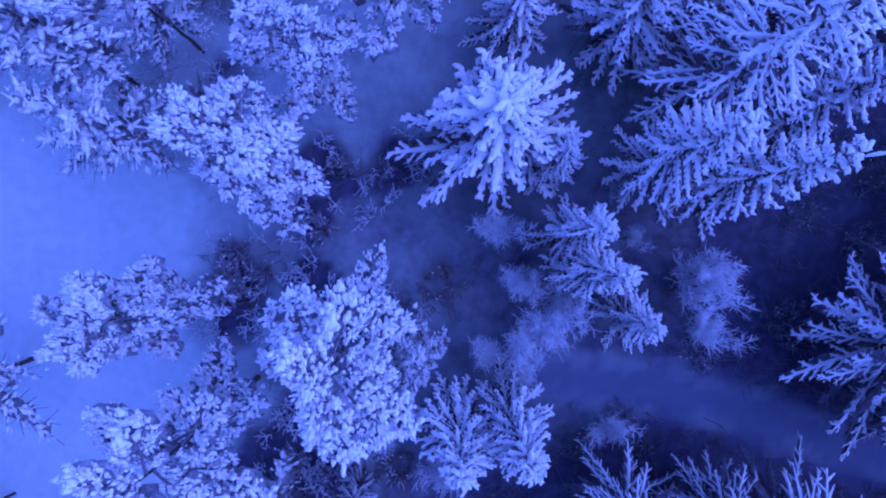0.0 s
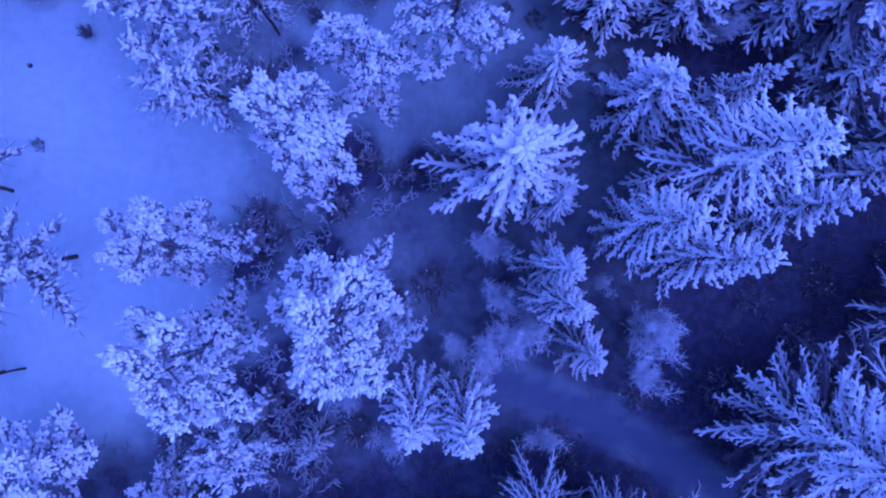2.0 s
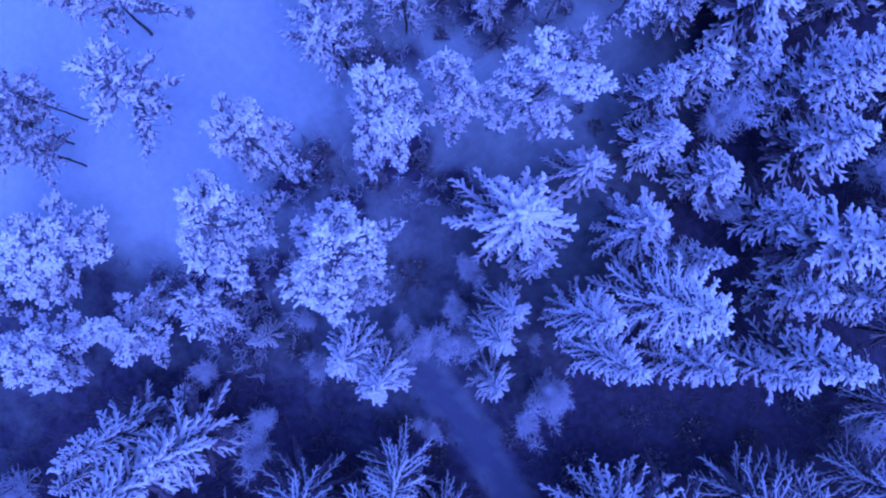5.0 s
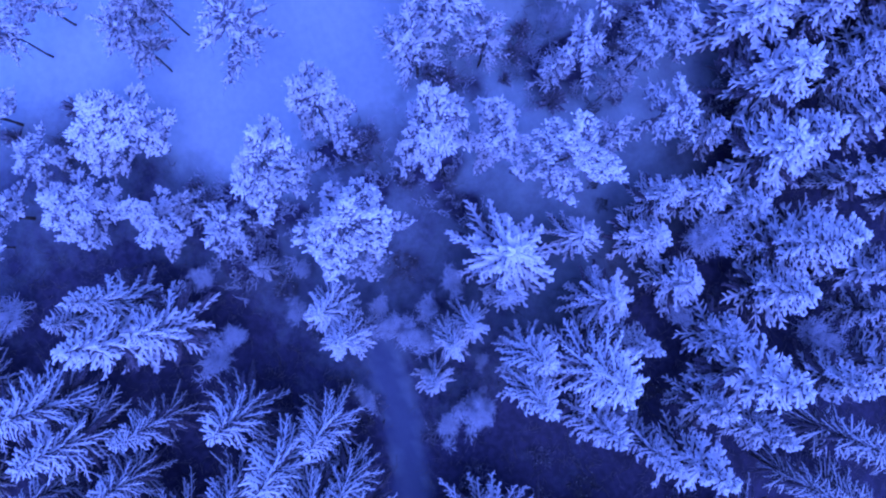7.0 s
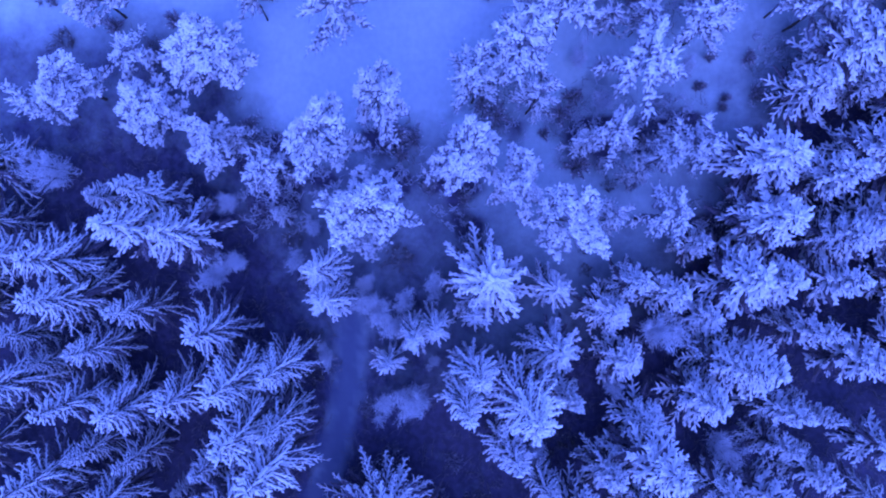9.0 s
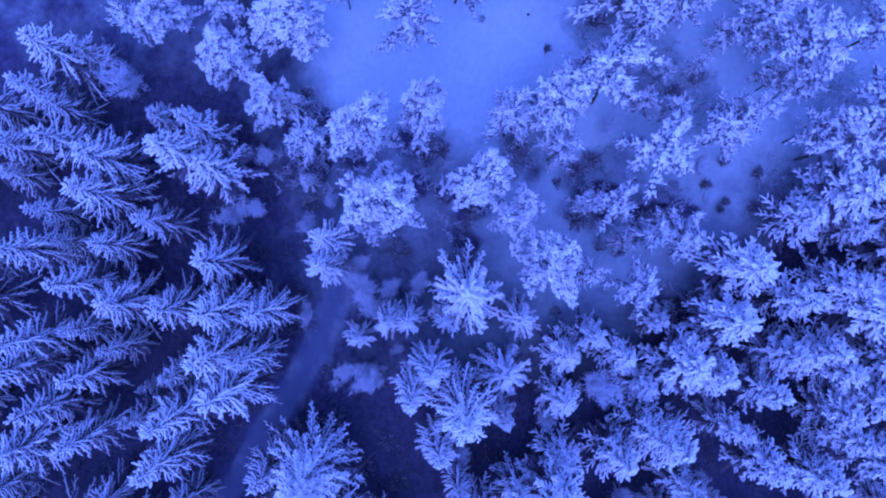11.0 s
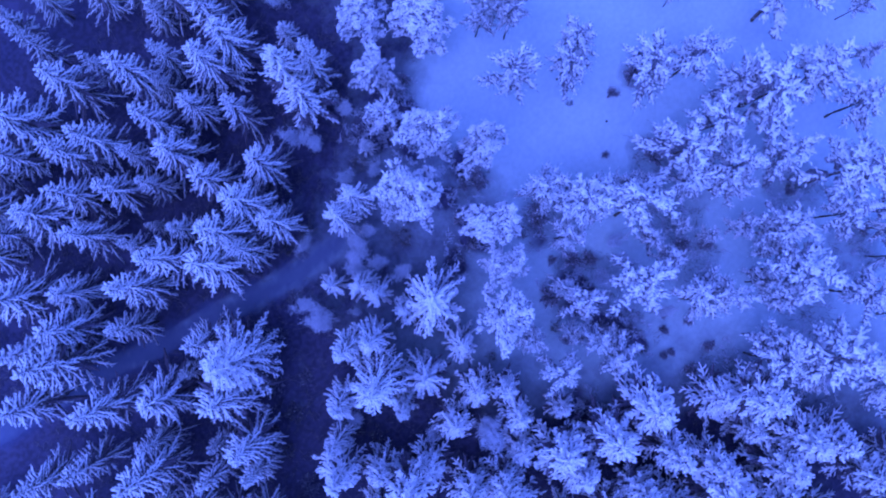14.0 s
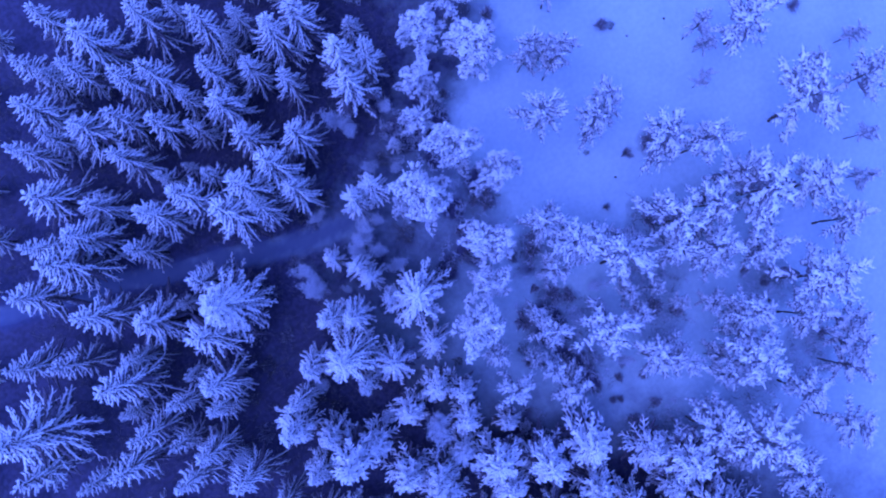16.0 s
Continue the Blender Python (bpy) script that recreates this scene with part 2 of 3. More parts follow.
def tuft(snow, under, c, q, g, n, lean, fine=False):
    """One clump of pine needles: rimed needles below, knobs of snow heaped over it, a few snowy shoots pointing outward."""
    under.lump(c - (0, 0, q * 0.45), (1, 0, 0), (q * 0.85, q * 0.85, q * 0.4), ICO1, g, 0.35)
    out_by = lean / np.linalg.norm(lean)
    if fine:
        for i in range(n):
            d = np.array([*g.normal(0, 0.44, 2), 0.0])
            d[2] = 0.45 * (1 - min(1.6, d @ d)) + g.normal(0, 0.10)
            k = q * g.uniform(0.12, 0.27)
            way = out_by * 0.9 + d + g.normal(0, 0.45, 3)
            snow.lump(c + d * q, way, (k * g.uniform(1.0, 1.9), k * g.uniform(0.8, 1.15), k * g.uniform(0.6, 0.9)), OCTA if i % 2 == 0 else ICO1, g, 0.5)
    else:
        snow.lump(c + (*g.normal(0, 0.12 * q, 2), 0), lean, (q * 0.48, q * 0.42, q * 0.30), ICO1, g, 0.35)
    a0 = g.uniform(0, 6.28)
    shoots = n // 3 if fine else n
    for i in range(shoots):
        way = (away(a0 + i * 2.4 + g.normal(0, 0.3), g.uniform(-0.35, 0.9)) + out_by * 0.5) * q * (g.uniform(0.4, 0.8) if fine else g.uniform(0.55, 1.15))
        w = q * (g.uniform(0.13, 0.20) if fine else g.uniform(0.15, 0.24))
        snow.tube(np.array([c + way * 0.12, c + way]), w * np.array([1.0, 0.5]), 3, 0.9, g, 0.3)


def pine_pattern(seed, h, r, limbs, tufts, shoots, size, bare=0.5, lean=0.0, fine=False):
    """A pine: bare trunk, spreading limbs, an uneven rounded crown of snow-covered needle clumps."""
    g = np.random.default_rng(seed)
    tree = new("pine_tree")
    trunk, crown, snow = Build(), Build(), Build()
    zs = np.linspace(0, h * 0.93, 10)
    bend = np.cumsum(g.normal(0, 0.05, (10, 2)), axis=0) + np.c_[zs / h * lean, zs * 0]
    trunk.tube(np.c_[bend, zs - 0.15], np.linspace(0.010 * h + 0.04, 0.035, 10), 8)
    part("trunk", trunk, PINE_BARK, tree)
    sector = 1 + 0.15 * np.sin(np.arange(0, 6.3, 0.1) * 2 + g.uniform(0, 6)) + 0.14 * np.sin(np.arange(0, 6.3, 0.1) * 3 + g.uniform(0, 6))
    for i in range(limbs):
        wood = Build()
        u = bare + (0.97 - bare) * (i + g.random() * 0.6) / limbs
        a = (i * 2.4 + g.normal(0, 0.75)) % 6.283
        dome = math.sqrt(max(0.04, 1 - ((u - bare) / (1.03 - bare)) ** 2.2))
        L = r * dome * g.uniform(0.55, 1.08) * sector[int(a * 10)]
        x, y = np.interp(u * h, zs, bend[:, 0]), np.interp(u * h, zs, bend[:, 1])
        s = np.linspace(0, 1, 5)
        up = g.uniform(0.12, 0.42) + 0.6 * max(0, u - 0.7) / 0.3
        p = away(a) * (s * L)[:, None]
        p += away(a + 1.57) * (g.normal(0, 0.14) * L * s ** 2)[:, None]
        p[:, 2] += L * (up * s - 0.30 * s * s)
        p += (x, y, u * h - 0.3)
        wood.tube(p, np.linspace(0.05, 0.012, 5), 4)
        m = max(3, int(round(tufts * (0.35 + 0.65 * L / r))))
        if not fine:
            f = np.linspace(0.15, 1, 5)
            spray = np.array([np.interp(f, s, p[:, c]) for c in range(3)]).T + (0, 0, 0.08)
            snowy_spray(snow, crown, spray, 0.24 * L + 0.22, size * g.uniform(0.24, 0.36), g, m + 6)
        for k in range(m if fine else m // 4):
            f = 1.0 if k == 0 else 0.30 + 0.66 * (k - g.uniform(0, 0.8)) / max(1, m - 1)
            o = np.array([np.interp(f, s, p[:, c]) for c in range(3)])
            off = g.normal(0, 0.05) if k == 0 else (1 if k % 2 else -1) * g.uniform(0.10, 0.30) * L * (1.2 - 0.6 * f)
            c = o + away(a + 1.57) * off + (0, 0, g.uniform(-0.1, 0.25))
            if k:
                wood.tube(np.array([o - away(a) * abs(off) * 0.6, c - (0, 0, 0.05)]), (0.018, 0.010), 3)
            q = size * g.uniform(0.65, 1.35) * (0.75 + 0.25 * u)
            tuft(snow, crown, c, q, g, shoots, away(a + np.sign(off) * 0.5, 0.2), fine)
        part("limb", wood, RIMED, tree)
    for i in range(5):
        c = np.array([bend[-1][0], bend[-1][1], h * (0.93 + 0.012 * i)]) + away(i * 2.4, 0) * r * 0.10 * (5 - i) / 4
        tuft(snow, crown, c, size * g.uniform(0.6, 0.9), g, shoots, away(i * 2.4, 0.8), fine)
    tagged(part("crown", crown, RIMED, tree, "needle clumps dusted with rime"), kind="stuff")
    tagged(part("snow_cover", snow, SNOW, tree, "white clumps of snow on the sprays"), kind="stuff")
    return tree


def birch_pattern(seed, h, r, stems, twigs):
    """A leafless young birch: thin stems and a haze of frosted twigs."""
    g = np.random.default_rng(seed)
    tree = new("birch_tree")
    trunk, crown = Build(), Build()
    for i in range(stems):
        a = g.uniform(0, 6.28)
        s = np.linspace(0, 1, 6)
        out_by = g.uniform(0.25, 1.0) * r
        p = away(a) * (out_by * s ** 1.5)[:, None]
        p[:, 2] += s * h * g.uniform(0.8, 1.0) - 0.1
        trunk.tube(p, np.linspace(0.05, 0.01, 6), 5)
        for k in range(twigs):
            f = g.uniform(0.3, 1.0)
            o = np.array([np.interp(f, s, p[:, c]) for c in range(3)])
            t = g.uniform(0, 6.28)
            l = r * g.uniform(0.2, 0.6) * (1.25 - f * 0.7)
            e = away(t, g.uniform(0.2, 1.1)) * l
            mid = o + e * 0.5 + g.normal(0, 0.10 * l, 3)
            tip = o + e + g.normal(0, 0.12 * l, 3)
            crown.tube(np.array([o, mid, tip]), (0.027, 0.021, 0.012), 3)
            for q in range(6):
                h0 = g.uniform(0.3, 1.0)
                b = mid + (tip - mid) * (2 * h0 - 1) if h0 > 0.5 else o + (mid - o) * 2 * h0
                w = away(t + g.normal(0, 1.0), g.uniform(-0.2, 0.9)) * r * g.uniform(0.10, 0.24)
                crown.tube(np.array([b, b + w]), (0.013, 0.008), 3)
    part("trunk", trunk, BARK, tree)
    tagged(part("crown", crown, FROST, tree, "fine twigs white with frost"), kind="stuff")
    return tree


def shrub_pattern(seed, r, n, mat):
    """A low tangle of bare twigs, dusted with snow."""
    g = np.random.default_rng(seed)
    bush = new("shrub")
    twigs, snow = Build(), Build()
    for i in range(n):
        a, d = g.uniform(0, 6.28), r * 0.75 * math.sqrt(g.random())
        o = away(a) * d + (0, 0, -0.05)
        e = away(g.uniform(0, 6.28), g.uniform(0.5, 2.2)) * 0.4 * r * g.uniform(0.5, 1.1)
        e[2] *= 1.2 - d / r
        twigs.tube(np.array([o, o + e * 0.5 + g.normal(0, 0.05, 3), o + e]), (0.024, 0.02, 0.010), 3)
        for k in range(4):
            b = o + e * g.uniform(0.3, 1)
            w = away(g.uniform(0, 6.28), g.uniform(-0.2, 1.0)) * r * g.uniform(0.10, 0.28)
            twigs.tube(np.array([b, b + w]), (0.018, 0.010), 3)
        if g.random() < 0.2:
            snow.lump(o + e * 0.6, e, (0.06, 0.03, 0.025), ICO1, g)
    tagged(part("brush", twigs, mat, bush), kind="stuff")
    tagged(part("snow_cover", snow, SNOW, bush, "specks of snow"), kind="stuff")
    return bush


def juniper_pattern(seed, r, n):
    """A dark evergreen bush: upright needled boughs round a low centre, a little snow on their tips."""
    g = np.random.default_rng(seed)
    bush = new("juniper_bush")
    twigs, snow = Build(), Build()
    s = np.linspace(0, 1, 4)
    for i in range(n):
        a, l = i * 2.4 + g.normal(0, 0.3), r * math.sqrt((i + 0.5) / n) * g.uniform(0.75, 1.15)
        p = away(a) * (s * l)[:, None]
        p[:, 2] += (1.5 - 0.9 * l / r) * (s ** 0.8) * g.uniform(0.8, 1.1) - 0.05
        bough(twigs, twigs, p, 0.24 * r, 0.024, g, 8, 0.0, (0.5, 1.1))
        if g.random() < 0.35:
            snow.lump(p[-1] + (0, 0, 0.03), p[-1] - p[0], (0.10, 0.06, 0.04), OCTA, g, 0.3)
    tagged(part("foliage", twigs, RIMED_DARK, bush), kind="stuff")
    tagged(part("snow_cover", snow, SNOW, bush, "specks of snow"), kind="stuff")
    return bush


# ---- ground: one snow sheet, sunk along the forest track ----
TRACK = [(60, -20), (37, -13.7), (27, -11.4), (22, -9.6), (17, -8.4), (12, -6.6), (8.4, -5.7), (4.6, -5.1)]


def ground_height(x, y):
    z = 0.35 * noise.noise((x * 0.07, y * 0.07, 0.3)) + 0.15 * noise.noise((x * 0.35, y * 0.22, 2.0)) + 0.06 * noise.noise((x * 1.1, y * 1.1, 5.0))
    near = track_gap(x, y)
    k = max(0.0, min(1.0, (1.3 - near) / 0.8))
    return z * (1 - 0.6 * k) - 0.15 * k


EDGE = [(-9, -60), (-9, -18), (-5, -13), (3, -9.5), (10, -6), (9.5, 2), (7.5, 7.5), (4, 16.5), (-3, 22.5), (-16, 35), (-29, 60)]


def track_gap(x, y):
    near = 1e9
    for (ax, ay), (bx, by) in zip(TRACK, TRACK[1:]):
        dx, dy = bx - ax, by - ay
        t = max(0, min(1, ((x - ax) * dx + (y - ay) * dy) / (dx * dx + dy * dy)))
        near = min(near, math.hypot(x - ax - t * dx, y - ay - t * dy))
    return near


def in_stand(x, y):
    """How far inside the dense spruce stand a place lies, in metres (below 0: outside)."""
    for (ax, ay), (bx, by) in zip(EDGE, EDGE[1:]):
        if ay <= y < by:
            return x - (ax + (bx - ax) * (y - ay) / (by - ay))
    return -50


# dark spots under the pines: dwarf shrubs plus shade painted on the ground
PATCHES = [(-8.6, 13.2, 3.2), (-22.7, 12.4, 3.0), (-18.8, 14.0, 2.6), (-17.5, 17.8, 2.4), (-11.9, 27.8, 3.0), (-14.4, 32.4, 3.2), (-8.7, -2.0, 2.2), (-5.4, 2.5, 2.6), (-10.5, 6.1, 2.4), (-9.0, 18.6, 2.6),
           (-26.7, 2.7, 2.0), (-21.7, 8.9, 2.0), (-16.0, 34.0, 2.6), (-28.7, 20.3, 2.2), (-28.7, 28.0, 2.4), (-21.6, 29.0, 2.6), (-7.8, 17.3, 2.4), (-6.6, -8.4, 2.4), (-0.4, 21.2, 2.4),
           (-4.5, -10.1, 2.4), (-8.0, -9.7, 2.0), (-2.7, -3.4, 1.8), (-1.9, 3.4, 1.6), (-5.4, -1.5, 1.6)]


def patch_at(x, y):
    """How thick the dwarf shrubs stand under the pines round the clearing; the crowns' painted shade follows it too.
    """
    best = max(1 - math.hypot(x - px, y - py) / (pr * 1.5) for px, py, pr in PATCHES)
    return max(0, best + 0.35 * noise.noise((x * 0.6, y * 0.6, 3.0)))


def litter_shade_at(x, y):
    """How much needle litter and painted tree shade darken the floor: most inside the stand, little under the pines,
    none in the clearing.
    """
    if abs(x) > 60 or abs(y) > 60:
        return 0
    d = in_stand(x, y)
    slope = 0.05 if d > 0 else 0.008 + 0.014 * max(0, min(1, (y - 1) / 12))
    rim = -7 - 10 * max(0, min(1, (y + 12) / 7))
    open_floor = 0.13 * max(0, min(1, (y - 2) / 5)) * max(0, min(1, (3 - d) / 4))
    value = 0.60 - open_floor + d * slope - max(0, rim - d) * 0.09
    # pine shade and dwarf shrubs darken the ground colour in these patches
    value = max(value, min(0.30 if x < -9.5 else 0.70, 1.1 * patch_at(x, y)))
    # deeper in the stand the colour darkens further, for the canopy's shade
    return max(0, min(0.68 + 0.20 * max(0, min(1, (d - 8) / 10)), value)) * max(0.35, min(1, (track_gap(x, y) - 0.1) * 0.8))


def packed_shade_at(x, y):
    """How far the trodden track is darkened for the shade of the trees beside it, uneven at its edges."""
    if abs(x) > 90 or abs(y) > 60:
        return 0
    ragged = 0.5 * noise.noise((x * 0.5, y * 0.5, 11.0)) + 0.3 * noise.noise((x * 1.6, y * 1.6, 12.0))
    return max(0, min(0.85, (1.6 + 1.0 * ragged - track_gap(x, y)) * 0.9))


def lay_ground():
    """The snow sheet; under the dense stand needle litter shows through thin snow, with canopy shade painted in."""
    xs = np.concatenate([-np.geomspace(55, 2500, 20)[::-1], np.linspace(-54, 42, 241), np.geomspace(43, 2500, 20)])
    ys = np.concatenate([-np.geomspace(45, 2500, 20)[::-1], np.linspace(-44, 46, 226), np.geomspace(47, 2500, 20)])
    v = [(x, y, ground_height(x, y)) for y in ys for x in xs]
    w = len(xs)
    f = [(j * w + i, j * w + i + 1, (j + 1) * w + i + 1, (j + 1) * w + i) for j in range(len(ys) - 1) for i in range(w - 1)]
    me = bpy.data.meshes.new("ground")
    me.from_pydata(v, [], f)
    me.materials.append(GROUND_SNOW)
    me.polygons.foreach_set("use_smooth", [True] * len(f))
    cover = me.attributes.new("litter_shade", "FLOAT", "POINT")
    near = [litter_shade_at(x, y) for x, y, z in v]
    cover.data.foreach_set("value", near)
    packed_shade = me.attributes.new("packed_shade", "FLOAT", "POINT")
    packed_shade.data.foreach_set("value", [packed_shade_at(x, y) for x, y, z in v])
    return tagged(new("ground", me), "snow-covered forest floor with a shallow track", "ground", kind="structure")


lay_ground()


def lay_brush():
    """Dead twigs and dwarf shrubs sticking through the snow between the trees."""
    g = np.random.default_rng(5)
    b = Build()
    done = 0
    while done < 4000:
        x, y = g.uniform(-34, 36), g.uniform(-34, 38)
        d = in_stand(x, y)
        rare = track_gap(x, y) < 1.0 or d < (-9 if y < 4 else -2) or (d < 0 and g.random() > math.exp(d / 5))
        if rare and patch_at(x, y) < 0.15 + 0.5 * g.random():
            continue
        done += 1
        z = ground_height(x, y)
        for k in range(5):
            a = g.uniform(0, 6.28)
            e = away(a, g.uniform(0.3, 1.8)) * g.uniform(0.25, 0.7)
            o = np.array([x, y, z - 0.03]) + (*g.normal(0, 0.2, 2), 0)
            b.tube(np.array([o, o + e]), (0.02, 0.011), 3)
    return tagged(new("undergrowth", b.mesh("undergrowth", TWIG)), "dark leafless undergrowth twigs poking through the snow", "undergrowth", kind="stuff")


def lay_frosted_brush():
    """Low seedlings and heather white with frost round the pines."""
    g = np.random.default_rng(8)
    b = Build()
    done = 0
    while done < 700:
        x, y = g.uniform(-34, 10), g.uniform(-20, 38)
        if patch_at(x, y) < 0.1 + 0.5 * g.random():
            continue
        done += 1
        o = np.array([x, y, ground_height(x, y) - 0.03])
        for k in range(6):
            e = away(g.uniform(0, 6.28), g.uniform(0.6, 2.2)) * g.uniform(0.2, 0.5)
            b.tube(np.array([o, o + e]), (0.03, 0.014), 3)
            for q in (0.5, 0.9):
                b.tube(np.array([o + e * q, o + e * q + away(g.uniform(0, 6.28), 0.5) * g.uniform(0.12, 0.3)]), (0.022, 0.012), 3)
    return tagged(new("frosted_undergrowth", b.mesh("frosted_undergrowth", FROST)), "low undergrowth white with frost under the pines", "undergrowth", kind="stuff")


lay_brush()
lay_frosted_brush()

# ---- pattern trees, then one call a tree ----
PATTERNS = {}


def pattern(key, make, *args, **more):
    PATTERNS[key] = [lambda: make(*args, **more), False]


def plant(key, x, y, h, r, label, category, group, base_h, base_r):
    """Set a tree of height h and crown radius r at x, y: the pattern itself first, then copies of it."""
    ob, used = PATTERNS[key]
    if not used:
        ob = ob()
    sc = ob.scale if used else (1, 1, 1)
    m = pose(x, y, ground_height(x, y), 0, 0, (x * 73.1 + y * 151.7) % 360)
    squash = 1 + 0.12 * math.sin(x * 3.7 + y * 1.9)
    m = m @ Matrix.Diagonal((r * squash / base_r / sc[0], r / squash / base_r / sc[1], h / base_h / sc[2], 1))
    if used:
        ob = copy_thing(ob, m)
    else:
        ob.matrix_basis = m
        PATTERNS[key] = [ob, True]
    return tagged(ob, label, category, group)
pattern("spruce_open_near", spruce_pattern, 11, 14.0, 3.2, 0.64, 13, 15, 0.082, 0.55, 0.105, fine=True)
pattern("spruce_open", spruce_pattern, 15, 14.0, 3.2, 0.74, 9, 10, 0.115, 0.55, 0.14)
pattern("spruce_open_b", spruce_pattern, 12, 14.0, 3.2, 0.78, 9, 10, 0.115, 0.62, 0.135, ragged=0.35)
pattern("spruce_thin", spruce_pattern, 19, 14.0, 3.2, 0.78, 9, 10, 0.092, 0.66, 0.125, ragged=0.38)
pattern("spruce_thin_b", spruce_pattern, 27, 14.0, 3.2, 0.76, 9, 10, 0.095, 0.55, 0.125, ragged=0.32)
pattern("spruce_dense_near", spruce_pattern, 16, 11.0, 2.5, 0.66, 8, 8, 0.125, 0.45, 0.13, fine=True, pads=True)
pattern("spruce_dense", spruce_pattern, 13, 11.0, 2.5, 0.60, 9, 9, 0.120, 0.45, 0.17)
pattern("spruce_dense_b", spruce_pattern, 14, 11.0, 2.5, 0.62, 9, 9, 0.120, 0.50, 0.165, ragged=0.32)
pattern("spruce_heavy", spruce_pattern, 20, 11.0, 2.5, 0.60, 9, 8, 0.135, 0.32, 0.18, ragged=0.38, pads=True)
pattern("spruce_heavy_b", spruce_pattern, 28, 11.0, 2.5, 0.62, 9, 8, 0.130, 0.38, 0.18, ragged=0.34, pads=True)
pattern("spruce_open_close", spruce_pattern, 17, 14.0, 3.2, 0.82, 9, 13, 0.086, 0.55, 0.105, ragged=0.35, fine=True, split=True)
pattern("spruce_dense_close", spruce_pattern, 18, 11.0, 2.5, 0.66, 8, 8, 0.125, 0.45, 0.13, ragged=0.3, fine=True, split=True, pads=True)
pattern("pine_near", pine_pattern, 21, 9.5, 2.6, 22, 10, 19, 0.35, bare=0.50, fine=True)
pattern("pine_near_b", pine_pattern, 24, 9.5, 2.6, 21, 10, 19, 0.35, bare=0.45, lean=0.4, fine=True)
pattern("pine_near_c", pine_pattern, 29, 9.5, 2.6, 20, 10, 19, 0.35, bare=0.40, lean=-0.3, fine=True)
pattern("pine_full", pine_pattern, 25, 9.5, 2.6, 26, 9, 4, 0.37, bare=0.45)
pattern("pine_full_b", pine_pattern, 22, 9.5, 2.6, 26, 9, 4, 0.37, bare=0.40, lean=0.5)
pattern("pine_open", pine_pattern, 23, 9.5, 2.6, 23, 9, 4, 0.36, bare=0.5, lean=-0.4)
pattern("pine_thin", pine_pattern, 26, 9.5, 2.6, 24, 9, 4, 0.35, bare=0.52, lean=0.3)
pattern("pine_thin_b", pine_pattern, 30, 9.5, 2.6, 23, 9, 4, 0.36, bare=0.5, lean=-0.5)
pattern("birch_a", birch_pattern, 31, 5.0, 1.8, 5, 34)
pattern("birch_b", birch_pattern, 32, 5.0, 1.8, 4, 38)
pattern("juniper_a", juniper_pattern, 45, 1.0, 30)
pattern("juniper_b", juniper_pattern, 46, 1.0, 26)
pattern("shrub_a", shrub_pattern, 41, 1.0, 40, TWIG)
pattern("shrub_b", shrub_pattern, 42, 1.0, 36, RIMED)


def pick(x, y, *keys):
    return keys[int(abs(x * 7.3 + y * 3.9) * 10) % len(keys)]


def spruce(x, y, h, r):
    off = math.hypot(x * 0.72, y)
    wide = r > 0.19 * h + 0.3 and h > 11.5
    form, h0, r0 = ("spruce_open", 14.0, 3.2) if wide else ("spruce_dense", 11.0, 2.5)
    scant = (x > 2 and y < -9) or x > 17 or y < -18
    if off > 9.5 and scant:
        form, h0, r0 = "spruce_thin", 14.0, 3.2
    elif off > 10 and y > 7.5 and not wide:
        form, h0, r0 = "spruce_heavy", 11.0, 2.5
    near = off < 14.5 and form in ("spruce_open", "spruce_dense")
    key = form + "_close" if near and off < 9 else form + "_near" if near else pick(x, y, form, form + "_b")
    size = "tall" if h > 12 else "small" if h < 8 else "slender"
    shape = "wide" if wide else "narrow"
    label = f"{size} {shape} dark spruce with snow-laden boughs in the forest"
    return plant(key, x, y, h, r, label, "spruce tree", "spruces of the forest", h0, r0)


def pine(x, y, h, r):
    near = math.hypot(x, y) < 11 or (r > 1.7 and y < -12)
    key = pick(x, y, "pine_near", "pine_near_b", "pine_near_c") if near else pick(x, y, "pine_thin", "pine_thin_b") if x < -15 and y < 12 else pick(x, y, "pine_full", "pine_full_b") if r < 1.5 else pick(x, y, "pine_full", "pine_full_b", "pine_open")
    size = "small" if r < 1.4 else "broad" if r > 2.6 else "middling"
    label = f"{size} pine with bare trunk and clumps of snow on its crown"
    return plant(key, x, y, h, r, label, "pine tree", "pines by the clearing", 9.5, 2.6)


def birch(x, y, h, r):
    return plant(pick(x, y, "birch_a", "birch_b"), x, y, h, r, "leafless young birch with fine frosted twigs", "birch tree", "young birches", 5.0, 1.8)


def shrub(x, y, r):
    return plant(pick(x, y, "shrub_a", "shrub_b"), x, y, min(1.6, 0.5 + r), r, "dark leafless bush standing in the snow", "bush", "dark bushes", 1.0, 1.0)


def juniper(x, y, r):
    return plant(pick(x, y, "juniper_a", "juniper_b"), x, y, 0.9 + 0.9 * r, r, "dark evergreen juniper bush with little snow on it", "bush", "dark bushes", 1.5, 1.0)


STUMPS = []


